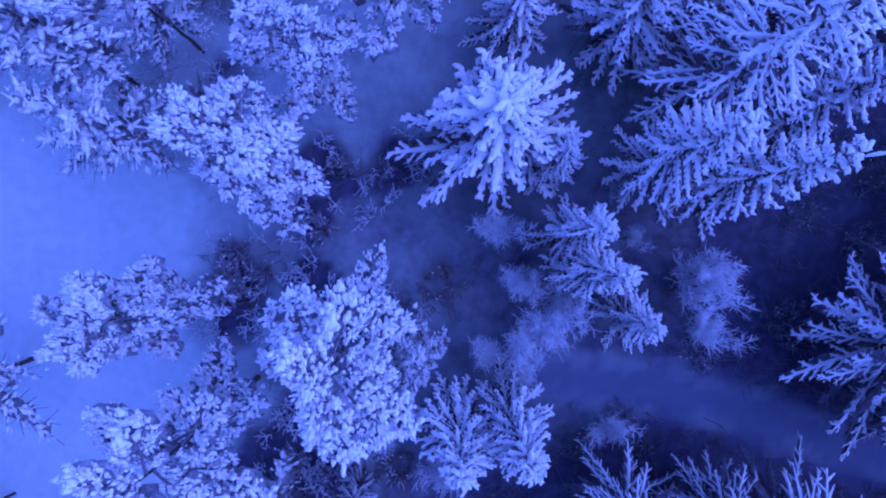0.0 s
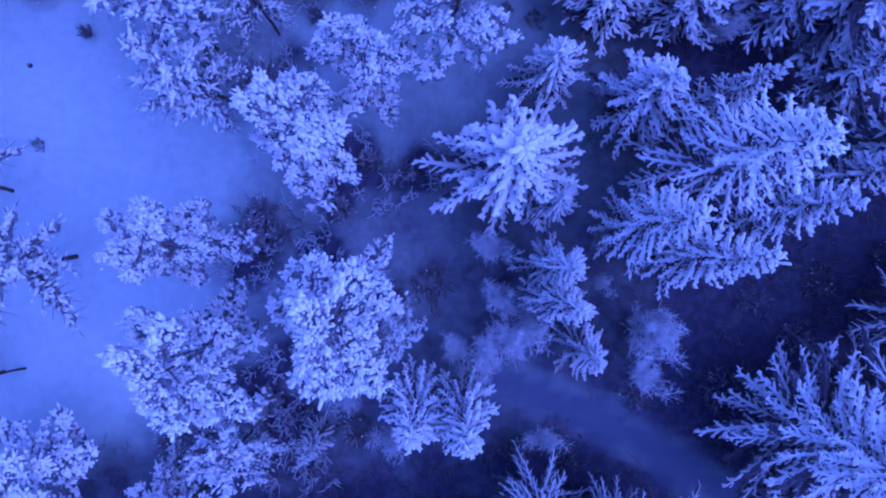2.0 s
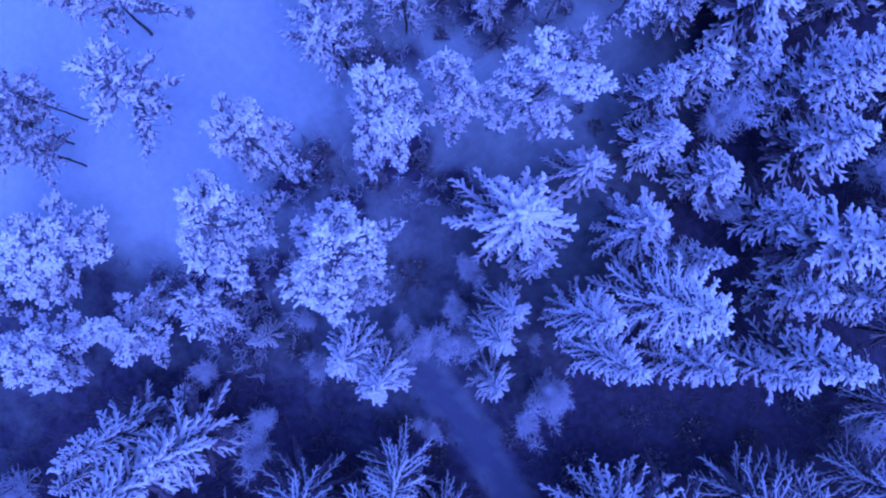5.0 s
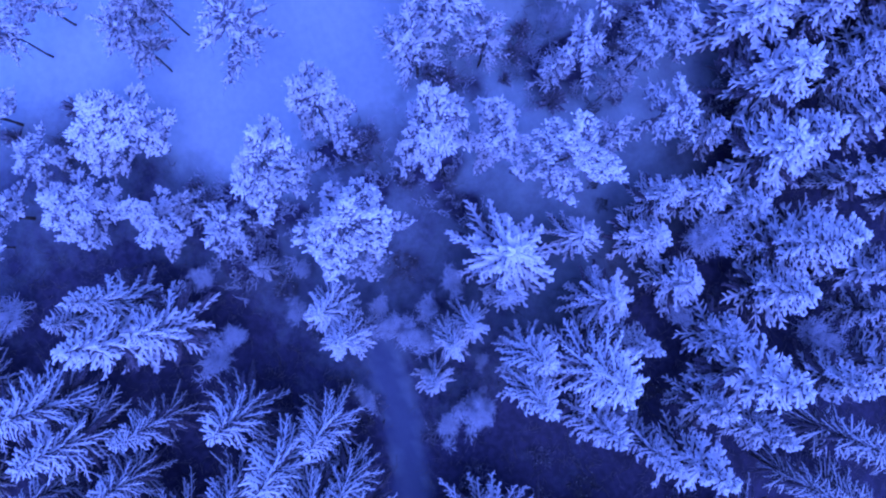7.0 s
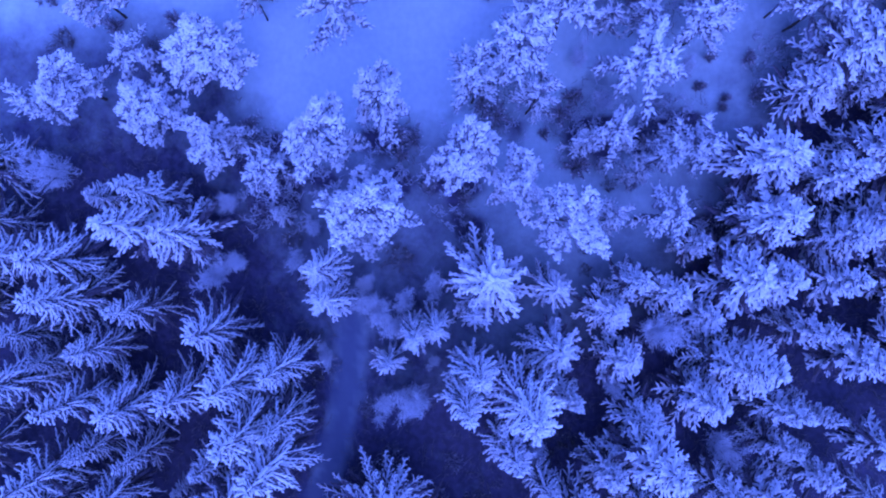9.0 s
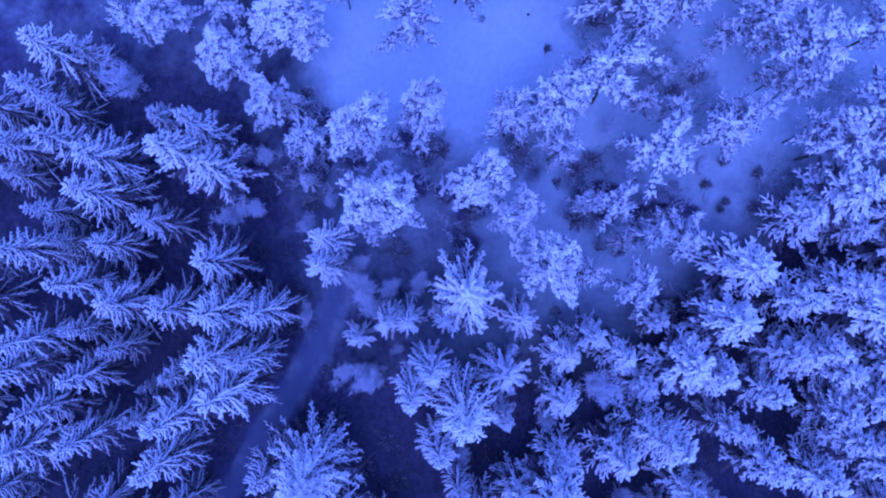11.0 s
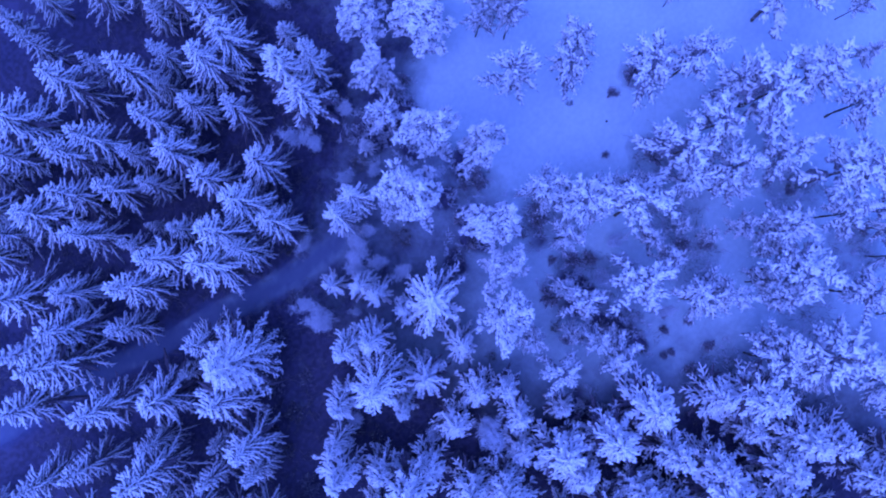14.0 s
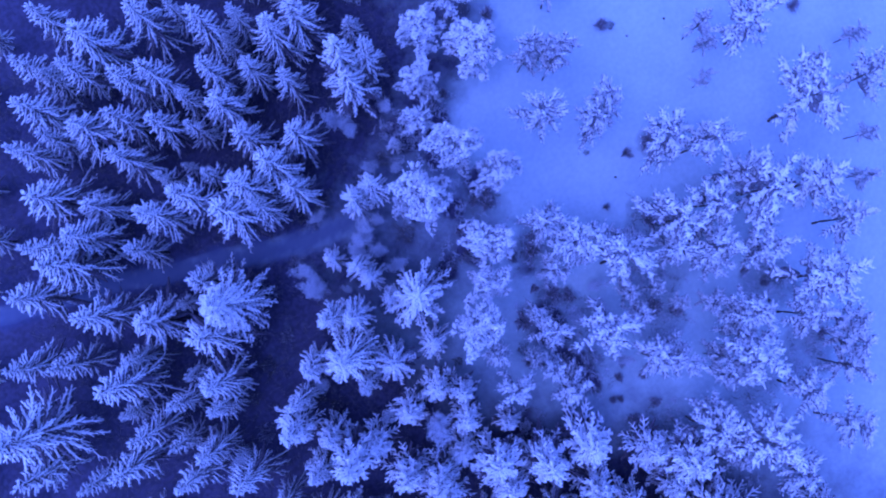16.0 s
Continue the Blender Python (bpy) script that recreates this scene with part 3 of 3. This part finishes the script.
def stump(x, y, r):
    g = np.random.default_rng(51)
    if not STUMPS:
        ob = new("tree_stump")
        wood, cap = Build(), Build()
        wood.tube([(0, 0, -0.2), (0, 0, 0.1), (0.02, 0, 0.5), (0.02, 0.02, 0.9)], (1.3, 1.05, 0.95, 0.9), 9, 1.0, g, 0.1)
        cap.lump((0.02, 0.02, 1.0), (1, 0, 0), (0.6, 0.55, 0.3), ICO2, g, 0.1)
        part("stem", wood, BARK, ob)
        part("snow_cap", cap, SNOW, ob, "small cap of snow")
        STUMPS.append(ob)
        ob.matrix_basis = pose(x, y, ground_height(x, y)) @ Matrix.Diagonal((r, r, r * 1.6, 1))
    else:
        s = STUMPS[0].scale
        ob = copy_thing(STUMPS[0], pose(x, y, ground_height(x, y), 0, 0, x * 50) @ Matrix.Diagonal((r / s[0], r / s[1], r * 1.6 / s[2], 1)))
    return tagged(ob, "dark snow-capped tree stump in the clearing", "tree stump", "stumps in the clearing")


# ---- the trees ----
pine(-46.8, 3.0, 5.0, 1.0)
pine(-43.3, 6.8, 8.8, 2.1)
pine(-42.7, 11.8, 5.0, 1.1)
pine(-42.3, 3.2, 5.0, 0.9)
pine(-40.9, 15.3, 5.0, 1.1)
pine(-37.1, -2.3, 8.8, 2.8)
pine(-37.0, 6.4, 9.9, 3.3)
pine(-35.6, 17.5, 8.8, 2.2)
pine(-33.9, -3.2, 5.0, 0.9)
pine(-30.6, 11.4, 9.6, 3.5)
pine(-34.4, 13.0, 9.0, 2.7)
pine(-32.0, -0.1, 5.0, 0.9)
pine(-31.1, 27.4, 7.5, 1.8)
pine(-29.7, 20.2, 12.0, 3.0)
pine(-29.4, 29.3, 7.5, 1.7)
pine(-28.1, 23.3, 8.8, 2.1)
pine(-27.5, 15.7, 10.3, 2.0)
pine(-26.2, 33.6, 8.8, 2.1)
pine(-25.2, 2.7, 8.4, 2.5)
pine(-27.7, 4.9, 8.8, 2.4)
pine(-24.7, 29.1, 8.6, 2.3)
pine(-22.4, 9.9, 8.8, 2.9)
pine(-25.6, 10.1, 9.2, 2.6)
pine(-23.6, 13.8, 10.1, 2.2)
pine(-24.0, 20.6, 8.2, 2.1)
pine(-22.8, -14.5, 6.5, 1.5)
pine(-22.1, 18.3, 5.0, 1.3)
pine(-21.5, -16.7, 7.0, 1.6)
pine(-21.5, 23.4, 10.8, 2.9)
pine(-22.1, -3.2, 8.4, 1.8)
pine(-20.2, -2.0, 8.1, 1.9)
pine(-20.1, 35.2, 8.8, 2.2)
pine(-20.5, -9.4, 8.2, 1.5)
pine(-19.3, -8.2, 7.9, 1.3)
pine(-19.0, -9.7, 7.4, 1.3)
pine(-18.4, -10.4, 7.8, 1.4)
pine(-17.6, -10.0, 7.2, 1.2)
pine(-19.2, 16.9, 5.0, 0.9)
pine(-19.1, 24.2, 8.2, 1.5)
pine(-17.9, 29.9, 12.7, 3.2)
pine(-18.3, -20.1, 6.6, 2.0)
pine(-17.8, 14.6, 5.0, 0.9)
pine(-16.7, 32.2, 5.0, 1.1)
pine(-16.4, -4.4, 8.3, 2.2)
pine(-16.1, 26.3, 9.6, 1.5)
pine(-16.1, 21.0, 9.2, 1.6)
pine(-15.2, 10.4, 11.3, 2.6)
pine(-15.0, 27.6, 9.0, 2.6)
pine(-14.0, -18.0, 7.0, 1.7)
pine(-13.8, -12.9, 6.6, 3.0)
pine(-14.4, 20.0, 7.2, 2.3)
pine(-13.5, 7.8, 6.6, 2.1)
pine(-12.5, 6.7, 10.4, 2.3)
pine(-12.4, -21.7, 8.0, 2.1)
pine(-11.9, 15.6, 8.0, 2.9)
pine(-11.2, -23.7, 7.0, 1.6)
pine(-10.9, 4.2, 8.8, 2.0)
pine(-10.5, -16.7, 6.6, 2.4)
pine(-9.9, 8.1, 7.0, 1.5)
pine(-9.4, -2.1, 10.6, 2.2)
pine(-8.6, -11.8, 5.0, 1.0)
pine(-7.6, -5.3, 13.5, 2.4)
pine(-7.7, -13.1, 7.0, 2.0)
pine(-7.3, 13.3, 7.2, 1.9)
pine(-6.1, 2.8, 10.2, 2.5)
pine(-6.0, -9.4, 8.1, 1.7)
pine(-5.8, 18.5, 8.9, 1.7)
pine(-5.2, 15.6, 9.9, 1.3)
pine(-4.7, 14.4, 5.8, 1.0)
pine(-4.1, 6.3, 9.7, 1.9)
pine(-3.1, -2.8, 13.0, 2.7)
pine(-1.9, 9.0, 11.6, 2.5)
pine(-1.9, 12.5, 7.5, 1.3)
pine(-1.8, 15.6, 10.4, 1.8)
pine(-0.9, -3.8, 7.5, 1.3)
pine(-21.1, 12.4, 7.5, 1.9)
pine(-23.2, 14.9, 7.5, 1.7)
pine(-15.1, 16.0, 6.0, 1.3)
pine(-15.3, 13.8, 5.0, 1.2)
pine(-29.2, 9.0, 8.0, 1.7)
pine(-23.2, 20.5, 8.0, 1.8)
pine(-22.2, 22.2, 7.5, 1.6)
pine(-16.7, 8.7, 6.0, 1.2)
pine(-6.9, 11.2, 6.0, 1.2)
pine(-33.7, -4.9, 6.0, 1.2)
pine(-19.6, 23.1, 7.0, 1.3)
pine(-31.7, 25.3, 8.0, 1.6)
pine(-18.4, 9.6, 5.0, 1.1)
spruce(-23.3, 43.5, 12.1, 1.8)
spruce(-20.7, 38.8, 10.6, 1.9)
spruce(-18.5, 43.6, 7.6, 1.7)
spruce(-17.0, 40.1, 10.3, 1.7)
spruce(-14.3, 42.8, 9.3, 2.2)
spruce(-13.9, 39.1, 12.0, 2.2)
spruce(-13.8, 35.7, 9.1, 2.6)
spruce(-12.1, 34.0, 8.9, 3.0)
spruce(-12.0, 28.9, 10.3, 2.8)
spruce(-10.0, 42.1, 7.7, 1.8)
spruce(-9.4, 34.4, 9.1, 2.6)
spruce(-9.7, 27.0, 7.3, 2.5)
spruce(-9.7, 30.6, 7.3, 1.7)
spruce(-8.8, 39.2, 11.9, 2.0)
spruce(-8.1, -26.7, 7.1, 1.7)
spruce(-7.4, -28.0, 10.1, 2.8)
spruce(-7.1, 35.9, 10.1, 2.9)
spruce(-6.8, 43.9, 9.0, 1.8)
spruce(-5.4, 30.3, 9.6, 2.3)
spruce(-5.2, 38.8, 11.3, 1.9)
spruce(-5.0, -20.6, 6.6, 1.5)
spruce(-4.7, -16.4, 12.4, 1.8)
spruce(-4.9, 23.0, 9.7, 3.0)
spruce(-4.5, -28.9, 9.1, 2.1)
spruce(-4.3, 32.2, 11.1, 3.4)
spruce(-4.3, 41.9, 10.0, 2.3)
spruce(-3.8, -27.1, 8.1, 1.8)
spruce(-3.6, 27.0, 10.0, 2.3)
spruce(-3.2, -9.1, 7.0, 0.8)
spruce(-2.7, -31.5, 9.1, 2.2)
spruce(-2.3, -15.4, 9.7, 2.6)
spruce(-2.6, -17.1, 13.3, 2.6)
spruce(-1.4, -25.4, 11.3, 2.2)
spruce(-1.3, 34.5, 10.1, 2.5)
spruce(-0.9, 22.5, 10.2, 2.8)
spruce(-1.1, 43.0, 9.1, 2.0)
spruce(-1.0, -22.6, 10.9, 2.8)
spruce(-0.6, 30.1, 8.8, 2.5)
spruce(-0.3, -29.4, 9.1, 2.1)
spruce(0.2, 39.5, 10.8, 2.2)
spruce(0.3, 18.2, 7.0, 1.3)
spruce(0.3, 26.9, 10.0, 1.9)
spruce(0.3, 28.7, 8.1, 2.2)
spruce(0.5, 31.4, 9.1, 2.3)
spruce(1.0, -37.2, 10.5, 1.6)
spruce(0.6, -6.4, 9.9, 1.9)
spruce(1.5, -32.0, 8.1, 2.2)
spruce(1.4, -22.4, 11.3, 2.7)
spruce(1.9, 4.2, 9.3, 3.4)
spruce(1.6, -29.4, 6.6, 1.7)
spruce(1.9, 34.3, 10.1, 2.5)
spruce(2.2, 42.2, 10.6, 1.9)
spruce(2.4, -18.2, 10.3, 1.8)
spruce(2.7, 8.6, 6.9, 1.8)
spruce(2.5, 13.5, 9.0, 1.6)
spruce(2.8, 20.4, 9.5, 2.9)
spruce(2.5, -6.1, 10.4, 1.7)
spruce(3.0, 22.7, 9.2, 2.4)
spruce(3.4, 15.9, 8.6, 1.9)
spruce(3.2, 26.4, 10.0, 1.9)
spruce(3.4, 37.9, 10.3, 1.6)
spruce(3.5, -25.5, 9.7, 1.7)
spruce(3.5, 32.2, 9.1, 2.3)
spruce(3.8, -33.8, 9.1, 2.3)
spruce(4.1, 3.2, 7.0, 1.3)
spruce(4.0, -13.5, 10.5, 2.5)
spruce(4.4, 12.3, 7.1, 2.0)
spruce(4.7, -20.9, 9.4, 2.1)
spruce(5.2, 18.5, 6.6, 1.9)
spruce(5.0, 32.9, 10.1, 2.0)
spruce(4.7, 0.6, 9.5, 1.4)
spruce(5.4, -24.3, 7.3, 1.6)
spruce(5.1, -0.75, 10.3, 1.4)
spruce(6.2, 36.4, 9.4, 2.2)
spruce(6.3, 24.6, 10.0, 1.6)
spruce(6.4, -9.1, 12.0, 2.2)
spruce(6.3, -25.6, 12.3, 2.3)
spruce(6.5, 42.8, 10.2, 1.7)
spruce(6.95, -2.6, 6.7, 1.3)
spruce(6.7, 8.3, 8.1, 2.3)
spruce(7.6, 12.9, 6.8, 2.0)
spruce(7.0, -11.7, 13.5, 2.8)
spruce(7.4, -36.4, 10.0, 1.8)
spruce(7.4, 3.0, 12.4, 1.9)
spruce(7.9, 18.7, 12.4, 1.9)
spruce(7.7, -21.8, 11.6, 2.1)
spruce(8.1, -28.9, 9.0, 1.5)
spruce(8.2, 32.0, 9.1, 2.4)
spruce(8.0, -15.7, 9.9, 2.4)
spruce(8.5, -19.4, 9.2, 2.7)
spruce(8.4, 28.1, 9.1, 2.2)
spruce(8.4, 20.6, 10.5, 2.5)
spruce(9.1, 38.0, 8.4, 1.6)
spruce(9.5, 5.8, 14.3, 3.3)
spruce(9.1, 2.1, 14.0, 1.7)
spruce(9.5, 8.7, 10.2, 1.3)
spruce(9.7, -9.3, 12.0, 2.2)
spruce(10.3, 17.5, 9.4, 2.3)
spruce(9.8, 41.2, 8.9, 1.9)
spruce(9.7, -11.0, 14.8, 2.9)
spruce(10.5, -33.4, 10.2, 1.5)
spruce(10.6, -36.6, 8.4, 1.5)
spruce(10.8, -29.4, 10.3, 2.6)
spruce(10.9, -21.3, 9.0, 1.6)
spruce(11.2, 22.4, 10.0, 1.7)
spruce(11.6, -18.6, 9.0, 1.5)
spruce(11.7, 13.9, 7.7, 2.2)
spruce(11.7, 24.8, 9.0, 1.3)
spruce(12.1, 34.1, 10.4, 2.2)
spruce(12.1, -23.8, 11.8, 2.3)
spruce(12.4, -14.2, 9.0, 1.7)
spruce(11.9, -9.8, 14.1, 3.1)
spruce(13.5, 13.6, 12.9, 2.6)
spruce(13.5, 22.1, 9.0, 1.4)
spruce(12.9, 5.0, 10.5, 1.8)
spruce(14.0, -16.2, 7.0, 0.9)
spruce(14.0, -20.3, 9.5, 2.2)
spruce(14.2, 29.2, 11.4, 2.2)
spruce(14.5, 11.2, 9.0, 1.8)
spruce(14.3, -24.4, 11.8, 2.2)
spruce(14.4, -12.7, 14.0, 2.6)
spruce(15.6, -37.9, 12.2, 1.7)
spruce(15.7, -29.6, 10.6, 3.3)
spruce(15.9, 25.2, 7.6, 1.8)
spruce(15.3, 7.0, 11.0, 1.4)
spruce(16.3, 18.5, 9.7, 1.9)
spruce(16.1, -16.1, 8.8, 1.4)
spruce(16.5, -21.9, 11.0, 2.1)
spruce(16.7, 21.2, 9.7, 1.9)
spruce(16.7, 8.9, 11.4, 2.3)
spruce(16.4, -3.4, 13.2, 3.8)
spruce(16.9, 13.2, 9.7, 1.7)
spruce(17.3, 28.1, 9.6, 1.7)
spruce(17.5, -6.4, 10.3, 2.1)
spruce(18.0, -27.8, 10.3, 2.2)
spruce(18.1, -19.1, 10.3, 2.2)
spruce(17.9, -13.1, 12.3, 2.6)
spruce(19.0, 17.1, 12.0, 2.0)
spruce(19.0, 24.2, 11.2, 2.0)
spruce(19.9, -23.2, 9.3, 2.9)
spruce(20.3, -28.5, 9.0, 1.6)
spruce(19.1, -1.8, 11.9, 3.1)
spruce(20.4, -5.6, 7.0, 1.2)
spruce(20.5, 13.9, 12.4, 1.6)
spruce(20.4, 2.2, 11.5, 2.7)
spruce(20.9, -11.4, 10.3, 1.8)
spruce(21.3, -29.9, 10.3, 2.2)
spruce(21.5, 4.1, 10.3, 1.8)
spruce(22.2, 19.8, 9.6, 1.5)
spruce(22.4, 29.4, 7.9, 2.0)
spruce(22.2, 10.5, 11.4, 2.3)
spruce(22.6, 24.8, 7.6, 2.0)
spruce(22.7, -17.0, 8.4, 2.3)
spruce(22.5, -26.2, 11.4, 2.6)
spruce(22.7, -23.7, 9.7, 1.7)
spruce(22.5, 0.4, 8.3, 1.2)
spruce(22.9, 16.3, 9.5, 2.0)
spruce(23.0, -5.4, 9.9, 3.0)
spruce(23.8, 7.0, 10.9, 2.1)
spruce(24.2, -36.1, 7.0, 1.5)
spruce(24.7, -14.9, 10.3, 2.8)
spruce(24.0, 2.0, 10.7, 1.7)
spruce(25.8, -3.3, 9.0, 1.6)
spruce(25.7, 18.2, 6.6, 1.7)
spruce(25.5, 5.1, 10.4, 1.5)
spruce(26.1, 8.2, 11.4, 2.1)
spruce(26.7, 22.5, 6.6, 1.7)
spruce(26.2, -7.9, 12.7, 2.7)
spruce(27.5, 13.6, 8.7, 1.8)
spruce(26.5, -13.0, 12.7, 3.1)
spruce(27.3, 3.0, 12.0, 2.1)
spruce(27.7, -15.3, 11.4, 2.3)
spruce(25.9, -19.5, 9.9, 3.1)
spruce(27.1, -1.7, 13.2, 2.9)
spruce(28.6, -32.5, 6.6, 1.6)
spruce(30.4, -29.3, 9.6, 1.5)
spruce(30.1, 4.7, 11.4, 2.4)
spruce(30.9, -5.6, 10.3, 2.0)
spruce(31.1, -12.4, 10.3, 2.6)
spruce(32.3, -24.4, 6.6, 1.7)
spruce(33.2, -19.6, 8.1, 1.7)
spruce(32.5, 9.9, 6.6, 2.0)
spruce(34.1, -7.2, 10.3, 2.1)
spruce(33.6, 4.4, 10.3, 1.6)
spruce(36.9, -16.2, 6.6, 1.5)
spruce(36.0, -1.8, 13.2, 4.3)
spruce(38.2, 7.5, 8.0, 1.5)
spruce(40.3, -9.3, 6.6, 1.8)
spruce(43.2, -5.6, 6.6, 1.6)
spruce(43.6, 3.3, 6.6, 1.4)
spruce(47.0, -1.1, 6.6, 2.0)
spruce(18.1, -33.3, 10.0, 2.2)
spruce(25.4, -23.8, 10.0, 2.2)
spruce(37.7, 1.5, 10.5, 2.4)
spruce(28.8, 0.6, 8.0, 1.5)
birch(3.7, -3.2, 4.8, 1.7)
birch(-0.3, -12.9, 4.4, 1.4)
birch(-0.2, -8.7, 4.0, 1.1)
birch(10.2, -3.1, 4.3, 1.3)
birch(10.5, -1.2, 4.3, 1.3)
birch(6.3, 15.6, 7.4, 2.1)
birch(23.5, 9.8, 5.2, 2.0)
birch(6.8, 2.4, 3.6, 0.8)
birch(4.6, -1.9, 4.6, 1.5)
birch(3.0, -1.2, 4.2, 1.2)
birch(6.5, -7.1, 3.0, 1.1)
birch(-2.4, -7.4, 3.9, 1.0)
birch(-4.2, -13.2, 4.3, 1.3)
birch(7.4, 0.4, 3.5, 0.7)
birch(6.1, -10.8, 3.5, 0.7)
birch(0.5, -14.1, 4.7, 1.6)
birch(-3.6, -6.1, 3.9, 1.0)
birch(-7.3, -24.3, 5.5, 2.2)
birch(14.2, 19.9, 5.1, 1.9)
birch(-12.6, 13.5, 3.5, 1.3)
birch(-10.0, 13.2, 3.5, 1.2)
birch(-18.5, 12.6, 3.0, 1.2)
birch(-13.4, 11.8, 3.2, 1.2)
birch(-28.5, 15.8, 3.0, 1.0)
birch(-12.1, 19.3, 3.0, 1.0)
birch(2.2, 0.8, 4.5, 1.3)
birch(9.5, -1.3, 5.0, 1.7)
birch(1.9, -4.1, 4.0, 1.2)
birch(14.0, 7.0, 4.5, 1.4)
birch(3.1, -3.9, 4.5, 1.3)
birch(-6.2, -3.5, 3.5, 1.0)
birch(5.7, 8.9, 4.0, 1.3)
birch(9.6, 12.6, 4.0, 1.2)
juniper(-8.4, -0.1, 0.8)
juniper(-7.3, -1.0, 0.7)
juniper(-4.9, 0.8, 0.8)
juniper(-3.9, 3.4, 0.5)
juniper(-27.1, -10.1, 0.8)
juniper(-22.8, 2.3, 0.7)
juniper(-25.3, 2.3, 1.3)
juniper(-21.7, 9.0, 1.3)
juniper(-23.2, 10.8, 1.1)
juniper(-17.5, 16.7, 1.1)
juniper(-19.3, 18.0, 0.9)
juniper(-18.4, 5.9, 0.5)
juniper(-5.8, 11.6, 1.2)
juniper(-11.1, 20.9, 0.6)
juniper(-13.2, 21.8, 0.6)
juniper(-13.1, 24.8, 0.7)
juniper(-9.5, 22.5, 0.5)
juniper(-20.7, 22.7, 0.4)
juniper(-30.7, 27.1, 0.8)
juniper(-28.3, 20.1, 0.6)
juniper(-27.4, 18.0, 0.6)
juniper(-30.9, 14.9, 0.7)
juniper(-8.6, -11.5, 1.1)
juniper(-8.9, -1.4, 1.3)
juniper(-17.7, -16.5, 0.9)
juniper(-9.6, 10.6, 1.1)
juniper(-45.0, -2.3, 0.8)
juniper(-10.3, 25.2, 0.8)
juniper(-7.3, 16.8, 0.8)
juniper(-10.7, 4.9, 0.8)
juniper(-9.9, 5.9, 1.2)
juniper(-8.3, 9.3, 0.6)
juniper(-10.0, -11.7, 0.8)
juniper(-17.6, -20.8, 0.9)
juniper(-6.1, -8.8, 0.9)
juniper(-12.0, 19.9, 0.5)
juniper(-10.2, 22.8, 0.5)
juniper(-7.9, 18.0, 0.8)
juniper(-7.4, 12.7, 0.9)
juniper(-3.2, 22.5, 0.9)
juniper(-4.2, 15.4, 0.6)
juniper(-10.8, 11.6, 0.9)
shrub(-28.0, -9.7, 0.6)
shrub(-29.3, 20.0, 0.7)
shrub(-27.0, 21.2, 0.5)
shrub(-9.7, 18.3, 1.1)
shrub(-8.8, 20.9, 0.5)
shrub(-0.9, 21.4, 1.3)
shrub(-5.3, 22.6, 1.3)
shrub(1.7, 11.7, 0.6)
shrub(0.2, 11.8, 0.5)
shrub(-8.1, 5.8, 0.7)
shrub(-4.2, 3.4, 0.7)
shrub(-14.4, -18.3, 1.0)
shrub(-4.4, 13.9, 0.7)
shrub(-9.7, 17.2, 0.7)
shrub(-8.3, 5.7, 1.0)
shrub(-0.0, -1.8, 1.3)
shrub(1.6, -7.8, 1.1)
shrub(-39.0, -2.9, 0.4)
shrub(-19.5, 0.3, 0.4)
shrub(-20.3, -25.6, 1.2)
shrub(-16.2, -18.2, 0.9)
shrub(-16.7, -24.6, 1.1)
shrub(-4.5, -9.3, 1.1)
shrub(-2.1, -8.9, 1.2)
shrub(-3.4, -11.1, 1.2)
shrub(-5.9, -10.6, 1.0)
shrub(-2.6, 3.3, 0.8)
shrub(7.4, -6.9, 0.9)
shrub(5.6, -7.9, 1.0)
shrub(8.0, -8.2, 0.9)
shrub(14.5, -3.2, 1.2)
shrub(17.4, 0.2, 1.0)
shrub(17.5, 3.2, 1.3)
shrub(20.6, 4.9, 1.0)
shrub(21.1, 8.6, 1.2)
shrub(23.7, 8.9, 1.0)
shrub(15.0, 1.5, 0.9)
shrub(10.6, -4.1, 1.2)
shrub(15.1, 7.7, 1.1)
shrub(13.7, 9.7, 1.0)
stump(-33.2, -7.6, 0.10)
stump(-20.8, 3.8, 0.10)
stump(-29.0, -7.9, 0.10)
stump(-28.0, 22.0, 0.14)
